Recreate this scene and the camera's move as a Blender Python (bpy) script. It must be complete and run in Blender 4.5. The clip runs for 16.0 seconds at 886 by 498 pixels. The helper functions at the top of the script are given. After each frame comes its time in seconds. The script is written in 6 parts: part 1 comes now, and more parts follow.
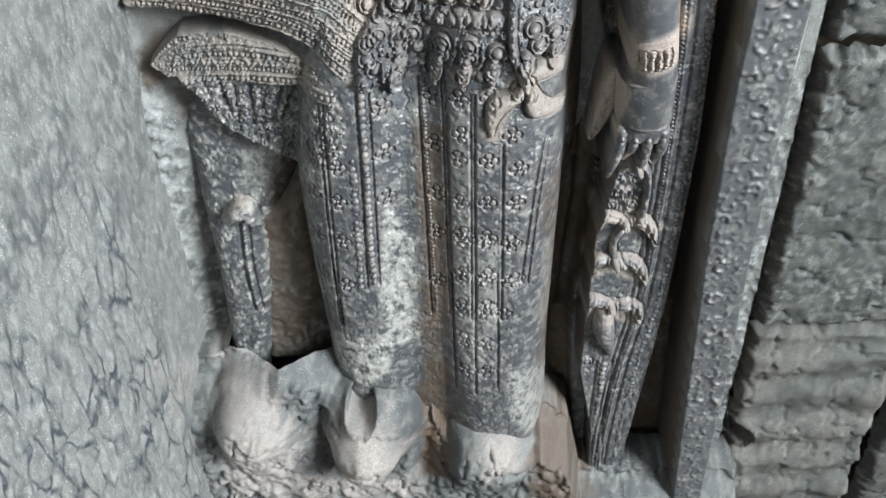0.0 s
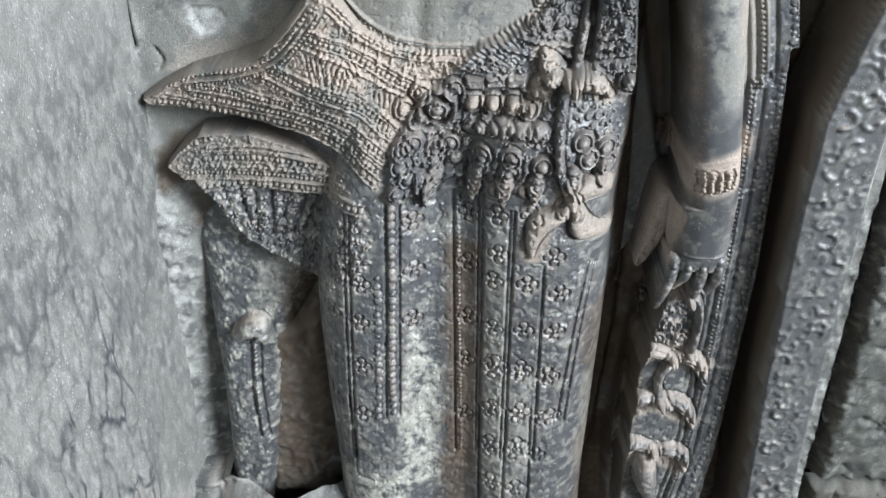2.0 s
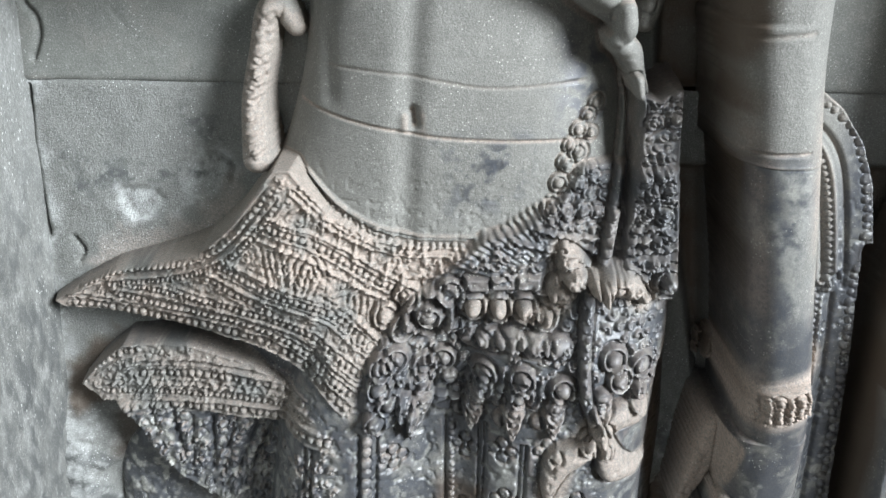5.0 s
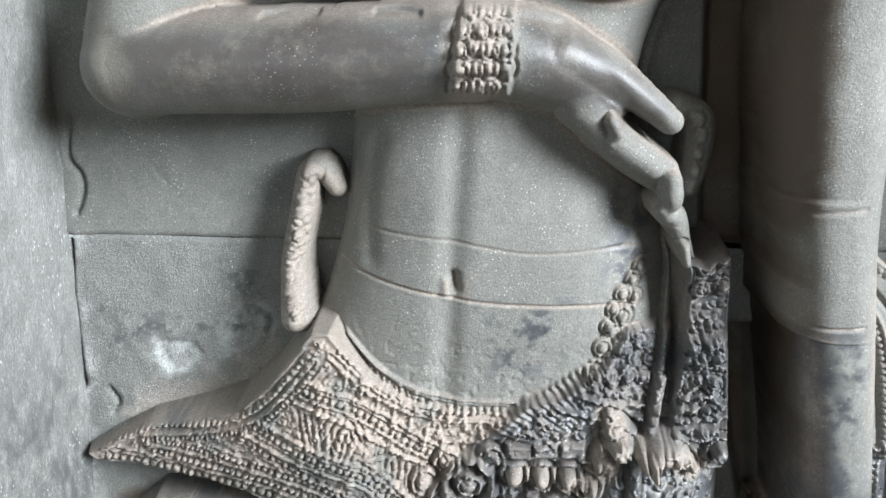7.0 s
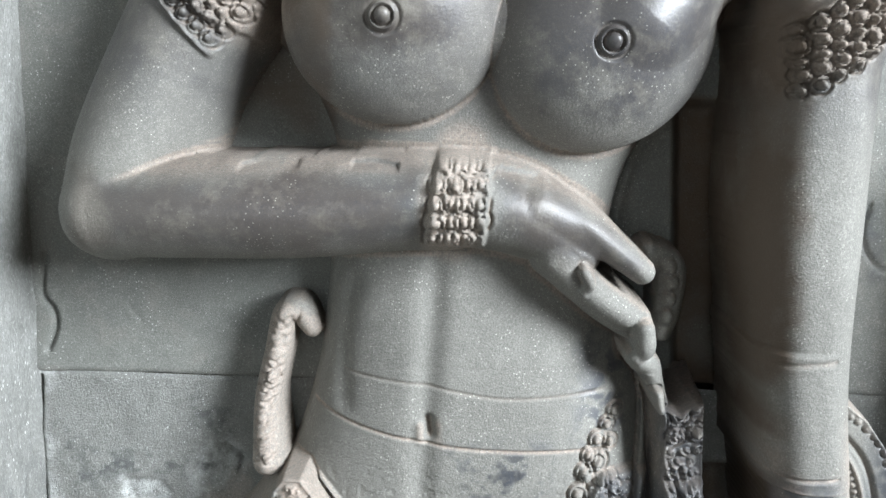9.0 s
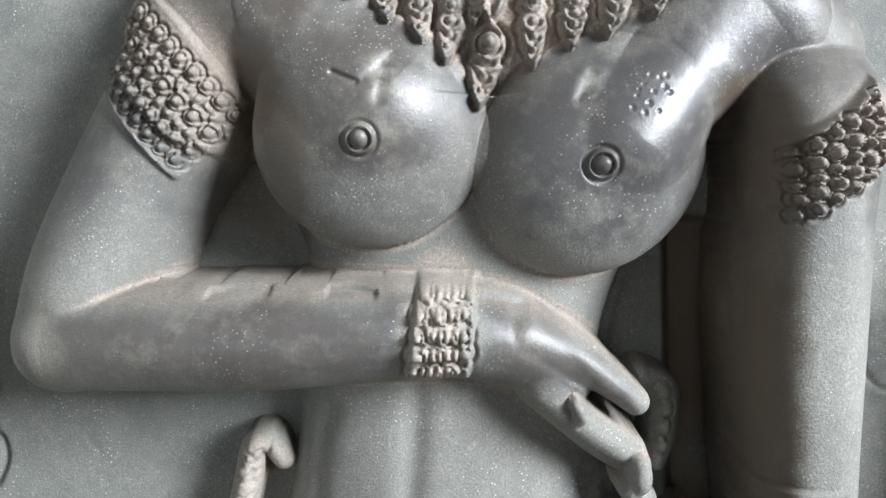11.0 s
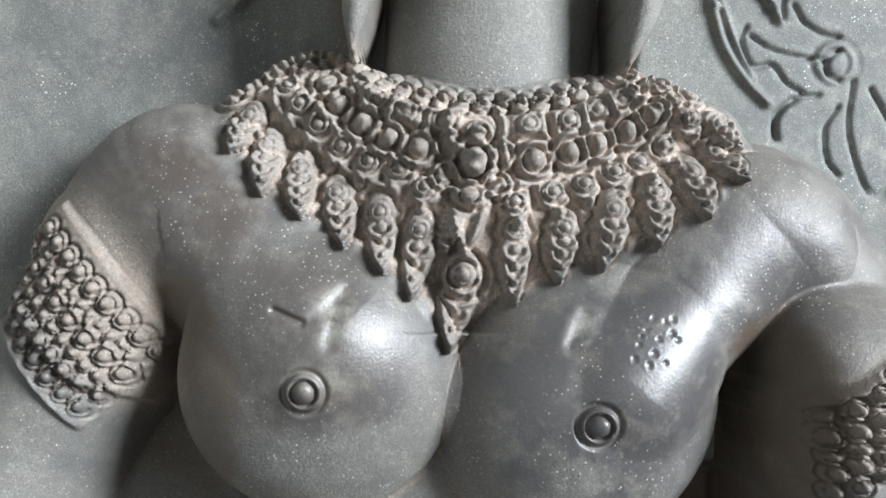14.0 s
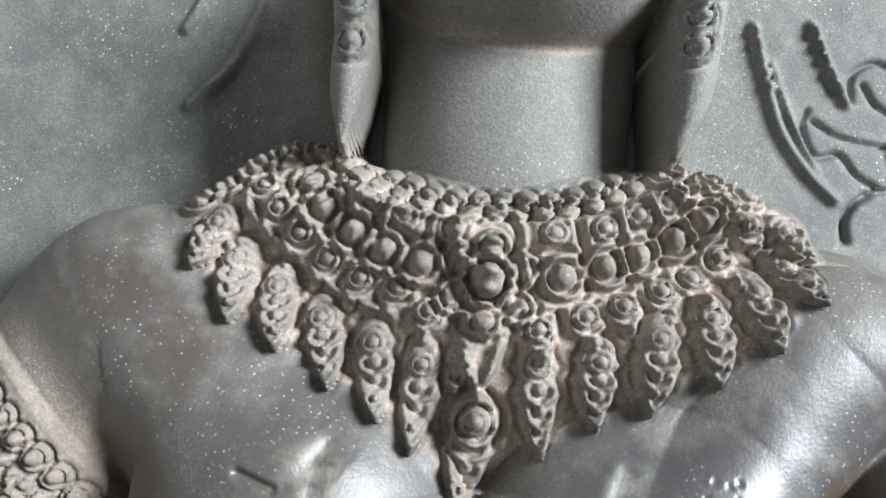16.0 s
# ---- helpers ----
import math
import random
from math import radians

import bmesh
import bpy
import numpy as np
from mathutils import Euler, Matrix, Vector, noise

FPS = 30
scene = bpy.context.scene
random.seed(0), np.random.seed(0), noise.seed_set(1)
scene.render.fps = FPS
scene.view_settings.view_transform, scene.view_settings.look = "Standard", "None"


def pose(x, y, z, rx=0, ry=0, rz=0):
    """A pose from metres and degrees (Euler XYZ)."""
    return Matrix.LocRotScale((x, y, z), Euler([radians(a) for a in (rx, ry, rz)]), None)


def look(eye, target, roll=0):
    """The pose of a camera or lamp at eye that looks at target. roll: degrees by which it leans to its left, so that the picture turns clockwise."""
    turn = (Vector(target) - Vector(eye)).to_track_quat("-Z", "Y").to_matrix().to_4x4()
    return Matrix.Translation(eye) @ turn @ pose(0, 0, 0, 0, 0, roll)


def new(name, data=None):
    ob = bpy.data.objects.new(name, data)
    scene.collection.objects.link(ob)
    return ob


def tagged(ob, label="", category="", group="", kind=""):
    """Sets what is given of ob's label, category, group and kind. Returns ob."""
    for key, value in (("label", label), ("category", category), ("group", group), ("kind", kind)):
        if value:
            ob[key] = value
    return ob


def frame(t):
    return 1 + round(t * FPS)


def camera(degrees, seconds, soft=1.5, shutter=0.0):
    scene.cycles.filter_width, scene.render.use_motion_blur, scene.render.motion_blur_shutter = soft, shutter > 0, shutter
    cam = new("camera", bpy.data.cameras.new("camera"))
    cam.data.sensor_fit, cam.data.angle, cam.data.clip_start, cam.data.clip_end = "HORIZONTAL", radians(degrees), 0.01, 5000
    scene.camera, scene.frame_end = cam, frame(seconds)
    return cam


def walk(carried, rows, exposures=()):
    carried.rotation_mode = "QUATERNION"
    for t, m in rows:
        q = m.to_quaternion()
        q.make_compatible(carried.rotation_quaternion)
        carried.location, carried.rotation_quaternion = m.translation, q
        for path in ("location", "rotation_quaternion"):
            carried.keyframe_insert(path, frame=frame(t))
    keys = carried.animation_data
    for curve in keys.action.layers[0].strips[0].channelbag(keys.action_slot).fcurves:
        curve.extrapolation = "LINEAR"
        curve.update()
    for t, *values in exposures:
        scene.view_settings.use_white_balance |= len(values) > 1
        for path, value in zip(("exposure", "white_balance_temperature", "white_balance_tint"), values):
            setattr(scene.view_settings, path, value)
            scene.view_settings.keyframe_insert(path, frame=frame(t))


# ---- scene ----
cam = camera(51.33, 16.0)
PATH = [
    (0.0, pose(0.0398, -0.7203, 1.6191) @ pose(0, 0, 0, 0, 0, 2.77) @ pose(0, 0, 0, 50.36) @ pose(0, 0, 0, 0, 0, -2.39)),
    (0.5, pose(0.0400, -0.7172, 1.6220) @ pose(0, 0, 0, 0, 0, 2.46) @ pose(0, 0, 0, 51.61) @ pose(0, 0, 0, 0, 0, -1.52)),
    (1.0, pose(0.0416, -0.7097, 1.6272) @ pose(0, 0, 0, 0, 0, 2.26) @ pose(0, 0, 0, 53.08) @ pose(0, 0, 0, 0, 0, -0.95)),
    (1.5, pose(0.0388, -0.6878, 1.6161) @ pose(0, 0, 0, 0, 0, 2.74) @ pose(0, 0, 0, 55.06) @ pose(0, 0, 0, 0, 0, -0.72)),
    (2.0, pose(0.0250, -0.6648, 1.5779) @ pose(0, 0, 0, 0, 0, 3.78) @ pose(0, 0, 0, 58.06) @ pose(0, 0, 0, 0, 0, -0.52)),
    (2.5, pose(0.0228, -0.6338, 1.5535) @ pose(0, 0, 0, 0, 0, 3.50) @ pose(0, 0, 0, 60.22) @ pose(0, 0, 0, 0, 0, -0.33)),
    (3.0, pose(0.0171, -0.6038, 1.5319) @ pose(0, 0, 0, 0, 0, 3.11) @ pose(0, 0, 0, 61.64) @ pose(0, 0, 0, 0, 0, -0.58)),
    (3.5, pose(0.0083, -0.5716, 1.5236) @ pose(0, 0, 0, 0, 0, 2.53) @ pose(0, 0, 0, 63.25) @ pose(0, 0, 0, 0, 0, -0.48)),
    (4.0, pose(0.0021, -0.5518, 1.5209) @ pose(0, 0, 0, 0, 0, 1.85) @ pose(0, 0, 0, 65.66) @ pose(0, 0, 0, 0, 0, -0.02)),
    (4.5, pose(0.0004, -0.5412, 1.5285) @ pose(0, 0, 0, 0, 0, 1.05) @ pose(0, 0, 0, 67.74) @ pose(0, 0, 0, 0, 0, 0.53)),
    (5.0, pose(-0.0023, -0.5291, 1.5366) @ pose(0, 0, 0, 0, 0, 0.94) @ pose(0, 0, 0, 69.04) @ pose(0, 0, 0, 0, 0, 0.85)),
    (5.2, pose(-0.0020, -0.5222, 1.5409) @ pose(0, 0, 0, 0, 0, 1.18) @ pose(0, 0, 0, 69.40) @ pose(0, 0, 0, 0, 0, 0.97)),
    (7.3, pose(-0.0110, -0.5065, 1.5810) @ pose(0, 0, 0, 0, 0, 2.85) @ pose(0, 0, 0, 74.93) @ pose(0, 0, 0, 0, 0, 0.52)),
    (7.5, pose(-0.0100, -0.5055, 1.5846) @ pose(0, 0, 0, 0, 0, 2.69) @ pose(0, 0, 0, 75.50) @ pose(0, 0, 0, 0, 0, 0.55)),
    (8.0, pose(-0.0114, -0.5044, 1.5899) @ pose(0, 0, 0, 0, 0, 2.06) @ pose(0, 0, 0, 76.88) @ pose(0, 0, 0, 0, 0, 0.79)),
    (8.5, pose(-0.0115, -0.5013, 1.5947) @ pose(0, 0, 0, 0, 0, 1.71) @ pose(0, 0, 0, 78.26) @ pose(0, 0, 0, 0, 0, 1.03)),
    (9.0, pose(-0.0107, -0.5045, 1.6015) @ pose(0, 0, 0, 0, 0, 1.36) @ pose(0, 0, 0, 79.88) @ pose(0, 0, 0, 0, 0, 1.29)),
    (9.2, pose(-0.0103, -0.5053, 1.6039) @ pose(0, 0, 0, 0, 0, 1.54) @ pose(0, 0, 0, 80.38) @ pose(0, 0, 0, 0, 0, 1.25)),
    (11.3, pose(-0.0165, -0.4588, 1.6257) @ pose(0, 0, 0, 0, 0, -0.56) @ pose(0, 0, 0, 84.80) @ pose(0, 0, 0, 0, 0, 0.83)),
    (11.5, pose(-0.0142, -0.4451, 1.6267) @ pose(0, 0, 0, 0, 0, -0.60) @ pose(0, 0, 0, 85.12) @ pose(0, 0, 0, 0, 0, 0.72)),
    (12.0, pose(-0.0173, -0.4216, 1.6374) @ pose(0, 0, 0, 0, 0, -0.87) @ pose(0, 0, 0, 86.23) @ pose(0, 0, 0, 0, 0, 0.79)),
    (12.5, pose(-0.0115, -0.4161, 1.6471) @ pose(0, 0, 0, 0, 0, -1.51) @ pose(0, 0, 0, 88.74) @ pose(0, 0, 0, 0, 0, 1.04)),
    (13.0, pose(-0.0106, -0.4165, 1.6543) @ pose(0, 0, 0, 0, 0, -2.20) @ pose(0, 0, 0, 90.78) @ pose(0, 0, 0, 0, 0, 1.30)),
    (13.5, pose(-0.0149, -0.4172, 1.6619) @ pose(0, 0, 0, 0, 0, -2.28) @ pose(0, 0, 0, 91.45) @ pose(0, 0, 0, 0, 0, 1.61)),
    (14.0, pose(-0.0160, -0.4067, 1.6666) @ pose(0, 0, 0, 0, 0, -2.23) @ pose(0, 0, 0, 92.80) @ pose(0, 0, 0, 0, 0, 1.83)),
    (14.5, pose(-0.0163, -0.3972, 1.6751) @ pose(0, 0, 0, 0, 0, -1.82) @ pose(0, 0, 0, 94.13) @ pose(0, 0, 0, 0, 0, 1.97)),
    (15.0, pose(-0.0158, -0.3769, 1.6772) @ pose(0, 0, 0, 0, 0, -1.28) @ pose(0, 0, 0, 94.85) @ pose(0, 0, 0, 0, 0, 2.05)),
    (15.5, pose(-0.0147, -0.3562, 1.6803) @ pose(0, 0, 0, 0, 0, -1.21) @ pose(0, 0, 0, 95.00) @ pose(0, 0, 0, 0, 0, 1.99)),
    (16.0, pose(-0.0128, -0.3449, 1.6944) @ pose(0, 0, 0, 0, 0, -1.32) @ pose(0, 0, 0, 96.37) @ pose(0, 0, 0, 0, 0, 2.00)),
]
walk(cam, PATH, [(0.0, 0.0), (4.5, 0.03), (7.5, 0.15), (9.0, 0.18), (11.5, 0.14), (13.0, 0.09), (16.0, 0.0)])

# ---- world and light: a dim unseen gallery, a tall opening to the open air, an added fill lamp ----
world = bpy.data.worlds.new("world")
scene.world = world
world.use_nodes = True
wt = world.node_tree
sky = wt.nodes.new("ShaderNodeTexSky")
sky.sky_type, sky.sun_disc = "NISHITA", False
sky.sun_elevation, sky.sun_rotation = radians(50), radians(120)
wt.links.new(sky.outputs["Color"], wt.nodes["Background"].inputs["Color"])
wt.nodes["Background"].inputs["Strength"].default_value = 0.12


def area_lamp(name, at, target, width, height, watts, colour):
    data = bpy.data.lights.new(name, "AREA")
    data.shape, data.size, data.size_y, data.energy, data.color = "RECTANGLE", width, height, watts, colour
    ob = new(name, data)
    ob.matrix_world = look(at, target)
    return ob


area_lamp("window_daylight", (2.24, -1.80, 2.66), (0, 0, 1.45), 1.12, 1.28, 335, (0.875, 0.935, 1.0))
# weak fill lamp added in front to lift the dark sides
area_lamp("gallery_fill", (-0.4, -3.35, 1.9), (0, 0, 1.3), 1.6, 1.8, 9, (0.92, 0.96, 1.0))


# ---- materials ----
def nodes_of(name):
    m = bpy.data.materials.new(name)
    m.use_nodes = True
    return m, m.node_tree.nodes, m.node_tree.links, m.node_tree.nodes["Principled BSDF"]


def noise_node(n, l, coord, scale, detail=6.0, rough=0.6):
    t = n.new("ShaderNodeTexNoise")
    t.inputs["Scale"].default_value, t.inputs["Detail"].default_value, t.inputs["Roughness"].default_value = scale, detail, rough
    l.new(coord, t.inputs["Vector"])
    return t.outputs["Fac"]


def ramp(n, l, fac, a, b, ca=(0, 0, 0, 1), cb=(1, 1, 1, 1)):
    r = n.new("ShaderNodeValToRGB")
    r.color_ramp.elements[0].position, r.color_ramp.elements[1].position = a, b
    r.color_ramp.elements[0].color, r.color_ramp.elements[1].color = ca, cb
    l.new(fac, r.inputs["Fac"])
    return r.outputs["Color"]


def mixed(n, l, fac, a, b):
    m = n.new("ShaderNodeMix")
    m.data_type = "RGBA"
    for value, slot in ((fac, m.inputs[0]), (a, m.inputs[6]), (b, m.inputs[7])):
        if isinstance(value, (tuple, float)):
            slot.default_value = value
        else:
            l.new(value, slot)
    return m.outputs[2]


def times(n, l, a, b):
    m = n.new("ShaderNodeMath")
    m.operation, m.use_clamp = "MULTIPLY", True
    for value, slot in ((a, m.inputs[0]), (b, m.inputs[1])):
        if isinstance(value, float):
            slot.default_value = value
        else:
            l.new(value, slot)
    return m.outputs[0]


def carved_stone(name, base_a, base_b, polish, lichen, dust, brown, gloss=0.38, bump=0.5, flecks=0.4, streaked=False, shine=0.5):
    """Sandstone whose vertex attribute holds how much of it is handled and dark, lichened, dusty or brown. Dust and
    brown also carry painted light and shade.
    """
    m, n, l, p = nodes_of(name)
    geo = n.new("ShaderNodeNewGeometry").outputs["Position"]
    if streaked:
        grain_way = n.new("ShaderNodeMapping")
        grain_way.inputs["Rotation"].default_value = (radians(12), 0, 0)
        grain_way.inputs["Scale"].default_value = (1, 1, 0.42)
        l.new(geo, grain_way.inputs["Vector"])
        geo = grain_way.outputs["Vector"]
    fine, mid, big = noise_node(n, l, geo, 900, 4), noise_node(n, l, geo, 130, 6), noise_node(n, l, geo, 14, 5)
    speck = noise_node(n, l, geo, 420, 3, 0.7)
    att = n.new("ShaderNodeAttribute")
    att.attribute_name = "stain_shade"
    sep = n.new("ShaderNodeSeparateColor")
    l.new(att.outputs["Color"], sep.inputs["Color"])
    r, g, b, a = sep.outputs[0], sep.outputs[1], sep.outputs[2], att.outputs["Alpha"]
    bare = ramp(n, l, r, 0.3, 1.0, (1, 1, 1, 1), (0.22, 0.22, 0.22, 1))
    col = mixed(n, l, ramp(n, l, big, 0.35, 0.65), base_a, base_b)
    col = mixed(n, l, times(n, l, ramp(n, l, mid, 0.30, 0.72), 0.45), col, tuple(c * 0.62 for c in base_a[:3]) + (1,))
    col = mixed(n, l, times(n, l, r, ramp(n, l, noise_node(n, l, geo, 70, 9, 0.72), 0.30, 0.50)), col, polish)
    col = mixed(n, l, times(n, l, g, ramp(n, l, mid, 0.36, 0.56)), col, lichen)
    col = mixed(n, l, times(n, l, b, ramp(n, l, speck, 0.20, 0.55)), col, dust)
    col = mixed(n, l, times(n, l, times(n, l, ramp(n, l, speck, 0.67, 0.72), bare), 0.55), col, lichen)
    crumbs = noise_node(n, l, geo, 260, 5, 0.75)
    col = mixed(n, l, times(n, l, times(n, l, ramp(n, l, crumbs, 0.58, 0.70), bare), flecks), col, lichen)
    col = mixed(n, l, times(n, l, ramp(n, l, crumbs, 0.30, 0.42), flecks * 0.8), col, tuple(c * 0.35 for c in base_a[:3]) + (1,))
    col = mixed(n, l, times(n, l, ramp(n, l, fine, 0.42, 0.60), 0.34), col, tuple(c * 0.35 for c in base_a[:3]) + (1,))
    col = mixed(n, l, times(n, l, times(n, l, ramp(n, l, noise_node(n, l, geo, 1500, 3, 0.7), 0.55, 0.68), bare), 0.26), col, lichen)
    dots = n.new("ShaderNodeTexVoronoi")
    dots.inputs["Scale"].default_value = 430
    l.new(geo, dots.inputs["Vector"])
    grit = times(n, l, ramp(n, l, dots.outputs["Distance"], 0.13, 0.20, (1, 1, 1, 1), (0, 0, 0, 1)), ramp(n, l, noise_node(n, l, geo, 34, 3), 0.48, 0.62))
    col = mixed(n, l, times(n, l, grit, 0.6), col, lichen)
    if streaked:
        scales = n.new("ShaderNodeTexVoronoi")
        scales.feature = "DISTANCE_TO_EDGE"
        scales.inputs["Scale"].default_value = 42
        bent = n.new("ShaderNodeVectorMath")
        bent.operation = "MULTIPLY_ADD"
        bent.inputs[1].default_value = (0.02, 0.02, 0.02)
        warp = n.new("ShaderNodeTexNoise")
        warp.inputs["Scale"].default_value = 40
        l.new(geo, warp.inputs["Vector"])
        l.new(warp.outputs["Color"], bent.inputs[0])
        l.new(geo, bent.inputs[2])
        l.new(bent.outputs[0], scales.inputs["Vector"])
        seam = times(n, l, a, ramp(n, l, scales.outputs["Distance"], 0.02, 0.09, (1, 1, 1, 1), (0, 0, 0, 1)))
        col = mixed(n, l, times(n, l, seam, ramp(n, l, mid, 0.30, 0.55)), col, polish)
    else:
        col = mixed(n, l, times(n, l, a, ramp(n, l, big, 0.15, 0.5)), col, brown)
    p.inputs["Specular IOR Level"].default_value = shine
    l.new(col, p.inputs["Base Color"])
    rough = n.new("ShaderNodeMapRange")
    rough.inputs["To Min"].default_value, rough.inputs["To Max"].default_value = 0.78, gloss
    wet = n.new("ShaderNodeMath")
    wet.operation, wet.use_clamp = "SUBTRACT", True
    l.new(r, wet.inputs[0])
    l.new(b, wet.inputs[1])
    l.new(wet.outputs[0], rough.inputs["Value"])
    l.new(rough.outputs[0], p.inputs["Roughness"])
    bumps = n.new("ShaderNodeBump")
    bumps.inputs["Distance"].default_value = 0.0016
    worn = n.new("ShaderNodeMapRange")
    worn.inputs["To Min"].default_value, worn.inputs["To Max"].default_value = bump, bump * 0.3
    l.new(wet.outputs[0], worn.inputs["Value"])
    l.new(worn.outputs[0], bumps.inputs["Strength"])
    add = n.new("ShaderNodeMath")
    add.operation = "MULTIPLY_ADD"
    l.new(mid, add.inputs[0])
    add.inputs[1].default_value = 0.6
    l.new(fine, add.inputs[2])
    l.new(add.outputs[0], bumps.inputs["Height"])
    l.new(bumps.outputs[0], p.inputs["Normal"])
    return m


STATUE = carved_stone("handled_sandstone", (0.205, 0.202, 0.182, 1), (0.275, 0.272, 0.246, 1), (0.030, 0.038, 0.056, 1),
                      (0.56, 0.56, 0.50, 1), (0.55, 0.43, 0.35, 1), (0.070, 0.048, 0.030, 1), 0.40, 0.36, 0.46, False, 0.65)
WALL = carved_stone("weathered_sandstone", (0.23, 0.235, 0.215, 1), (0.31, 0.315, 0.295, 1), (0.035, 0.042, 0.048, 1),
                    (0.70, 0.72, 0.70, 1), (0.58, 0.50, 0.44, 1), (0.085, 0.052, 0.028, 1), 0.6, 0.7, 0.5)
JAMB = carved_stone("streaked_sandstone", (0.24, 0.245, 0.228, 1), (0.33, 0.335, 0.312, 1), (0.035, 0.042, 0.050, 1),
                    (0.72, 0.73, 0.70, 1), (0.58, 0.50, 0.44, 1), (0.085, 0.052, 0.028, 1), 0.6, 0.8, 0.62, True)
SMOOTH = carved_stone("dressed_sandstone", (0.180, 0.186, 0.168, 1), (0.240, 0.244, 0.222, 1), (0.035, 0.042, 0.048, 1),
                      (0.6, 0.62, 0.58, 1), (0.48, 0.42, 0.37, 1), (0.085, 0.052, 0.028, 1), 0.6, 0.32, 0.3)
ROUGH = carved_stone("broken_sandstone", (0.13, 0.135, 0.12, 1), (0.20, 0.20, 0.18, 1), (0.028, 0.034, 0.036, 1),
                     (0.42, 0.43, 0.38, 1), (0.42, 0.37, 0.31, 1), (0.085, 0.052, 0.028, 1), 0.6, 1.0, 0.7)
PLAIN = carved_stone("plain_sandstone", (0.12, 0.118, 0.105, 1), (0.17, 0.165, 0.15, 1), (0.1, 0.1, 0.1, 1),
                     (0.5, 0.5, 0.45, 1), (0.45, 0.4, 0.36, 1), (0.08, 0.06, 0.04, 1), 0.7, 0.6)


# ---- tools for carving: a height over the wall's plane on a grid, worked with rounded tools ----
def lattice(u, v, size, seed):
    """Smooth value noise in 0..1 over the grid u x v, with cells of that size."""
    rng = np.random.default_rng(seed)
    cells = rng.random((int((v[-1] - v[0]) / size) + 4, int((u[-1] - u[0]) / size) + 4))

    def parts(w, count):
        s = (w - w[0]) / size + 1
        i = np.clip(s.astype(int), 1, count - 3)
        f = s - i
        return i, f * f * (3 - 2 * f)

    (i, fi), (j, fj) = parts(v, cells.shape[0]), parts(u, cells.shape[1])
    fi, fj = fi[:, None], fj[None, :]
    c = cells
    return (c[np.ix_(i, j)] * (1 - fi) * (1 - fj) + c[np.ix_(i + 1, j)] * fi * (1 - fj)
            + c[np.ix_(i, j + 1)] * (1 - fi) * fj + c[np.ix_(i + 1, j + 1)] * fi * fj)


def turbulence(u, v, size, seed, octaves=3):
    total, weight = 0, 0
    for k in range(octaves):
        total = total + lattice(u, v, size / 2 ** k, seed + k) * 0.6 ** k
        weight += 0.6 ** k
    return total / weight


def smooth(a, b, x):
    s = np.clip((x - a) / (b - a), 0, 1)
    return s * s * (3 - 2 * s)


def blurred(h, n):
    for axis in (0, 1):
        pad = [(0, 0), (0, 0)]
        pad[axis] = (n + 1, n)
        c = np.cumsum(np.pad(h, pad, mode="edge"), axis=axis)
        h = (np.take(c, range(2 * n + 1, c.shape[axis]), axis) - np.take(c, range(0, c.shape[axis] - 2 * n - 1), axis)) / (2 * n + 1)
    return h


def catmull(points, n=8):
    """A smooth line through points."""
    p = np.array(points, float)
    p = np.vstack([2 * p[0] - p[1], p, 2 * p[-1] - p[-2]])
    out = []
    for k in range(1, len(p) - 2):
        a, b, c, d = p[k - 1:k + 3]
        for s in np.arange(n) / n:
            out.append(0.5 * (2 * b + (c - a) * s + (2 * a - 5 * b + 4 * c - d) * s * s + (3 * b - a - 3 * c + d) * s ** 3))
    return np.vstack([out, p[-2]])


def spaced(points, step):
    """Places at even steps along a line, each with its direction."""
    p = np.array(points, float)
    d = np.diff(p, axis=0)
    run = np.r_[0, np.cumsum(np.hypot(*d.T))]
    n = max(1, round(run[-1] / step))
    s = (np.arange(n) + 0.5) * run[-1] / n
    k = np.clip(np.searchsorted(run, s) - 1, 0, len(d) - 1)
    way = d[k] / np.maximum(np.hypot(*d[k].T), 1e-9)[:, None]
    return [(x, z, wx, wz) for (x, z), (wx, wz) in zip(np.c_[np.interp(s, run, p[:, 0]), np.interp(s, run, p[:, 1])], way)]


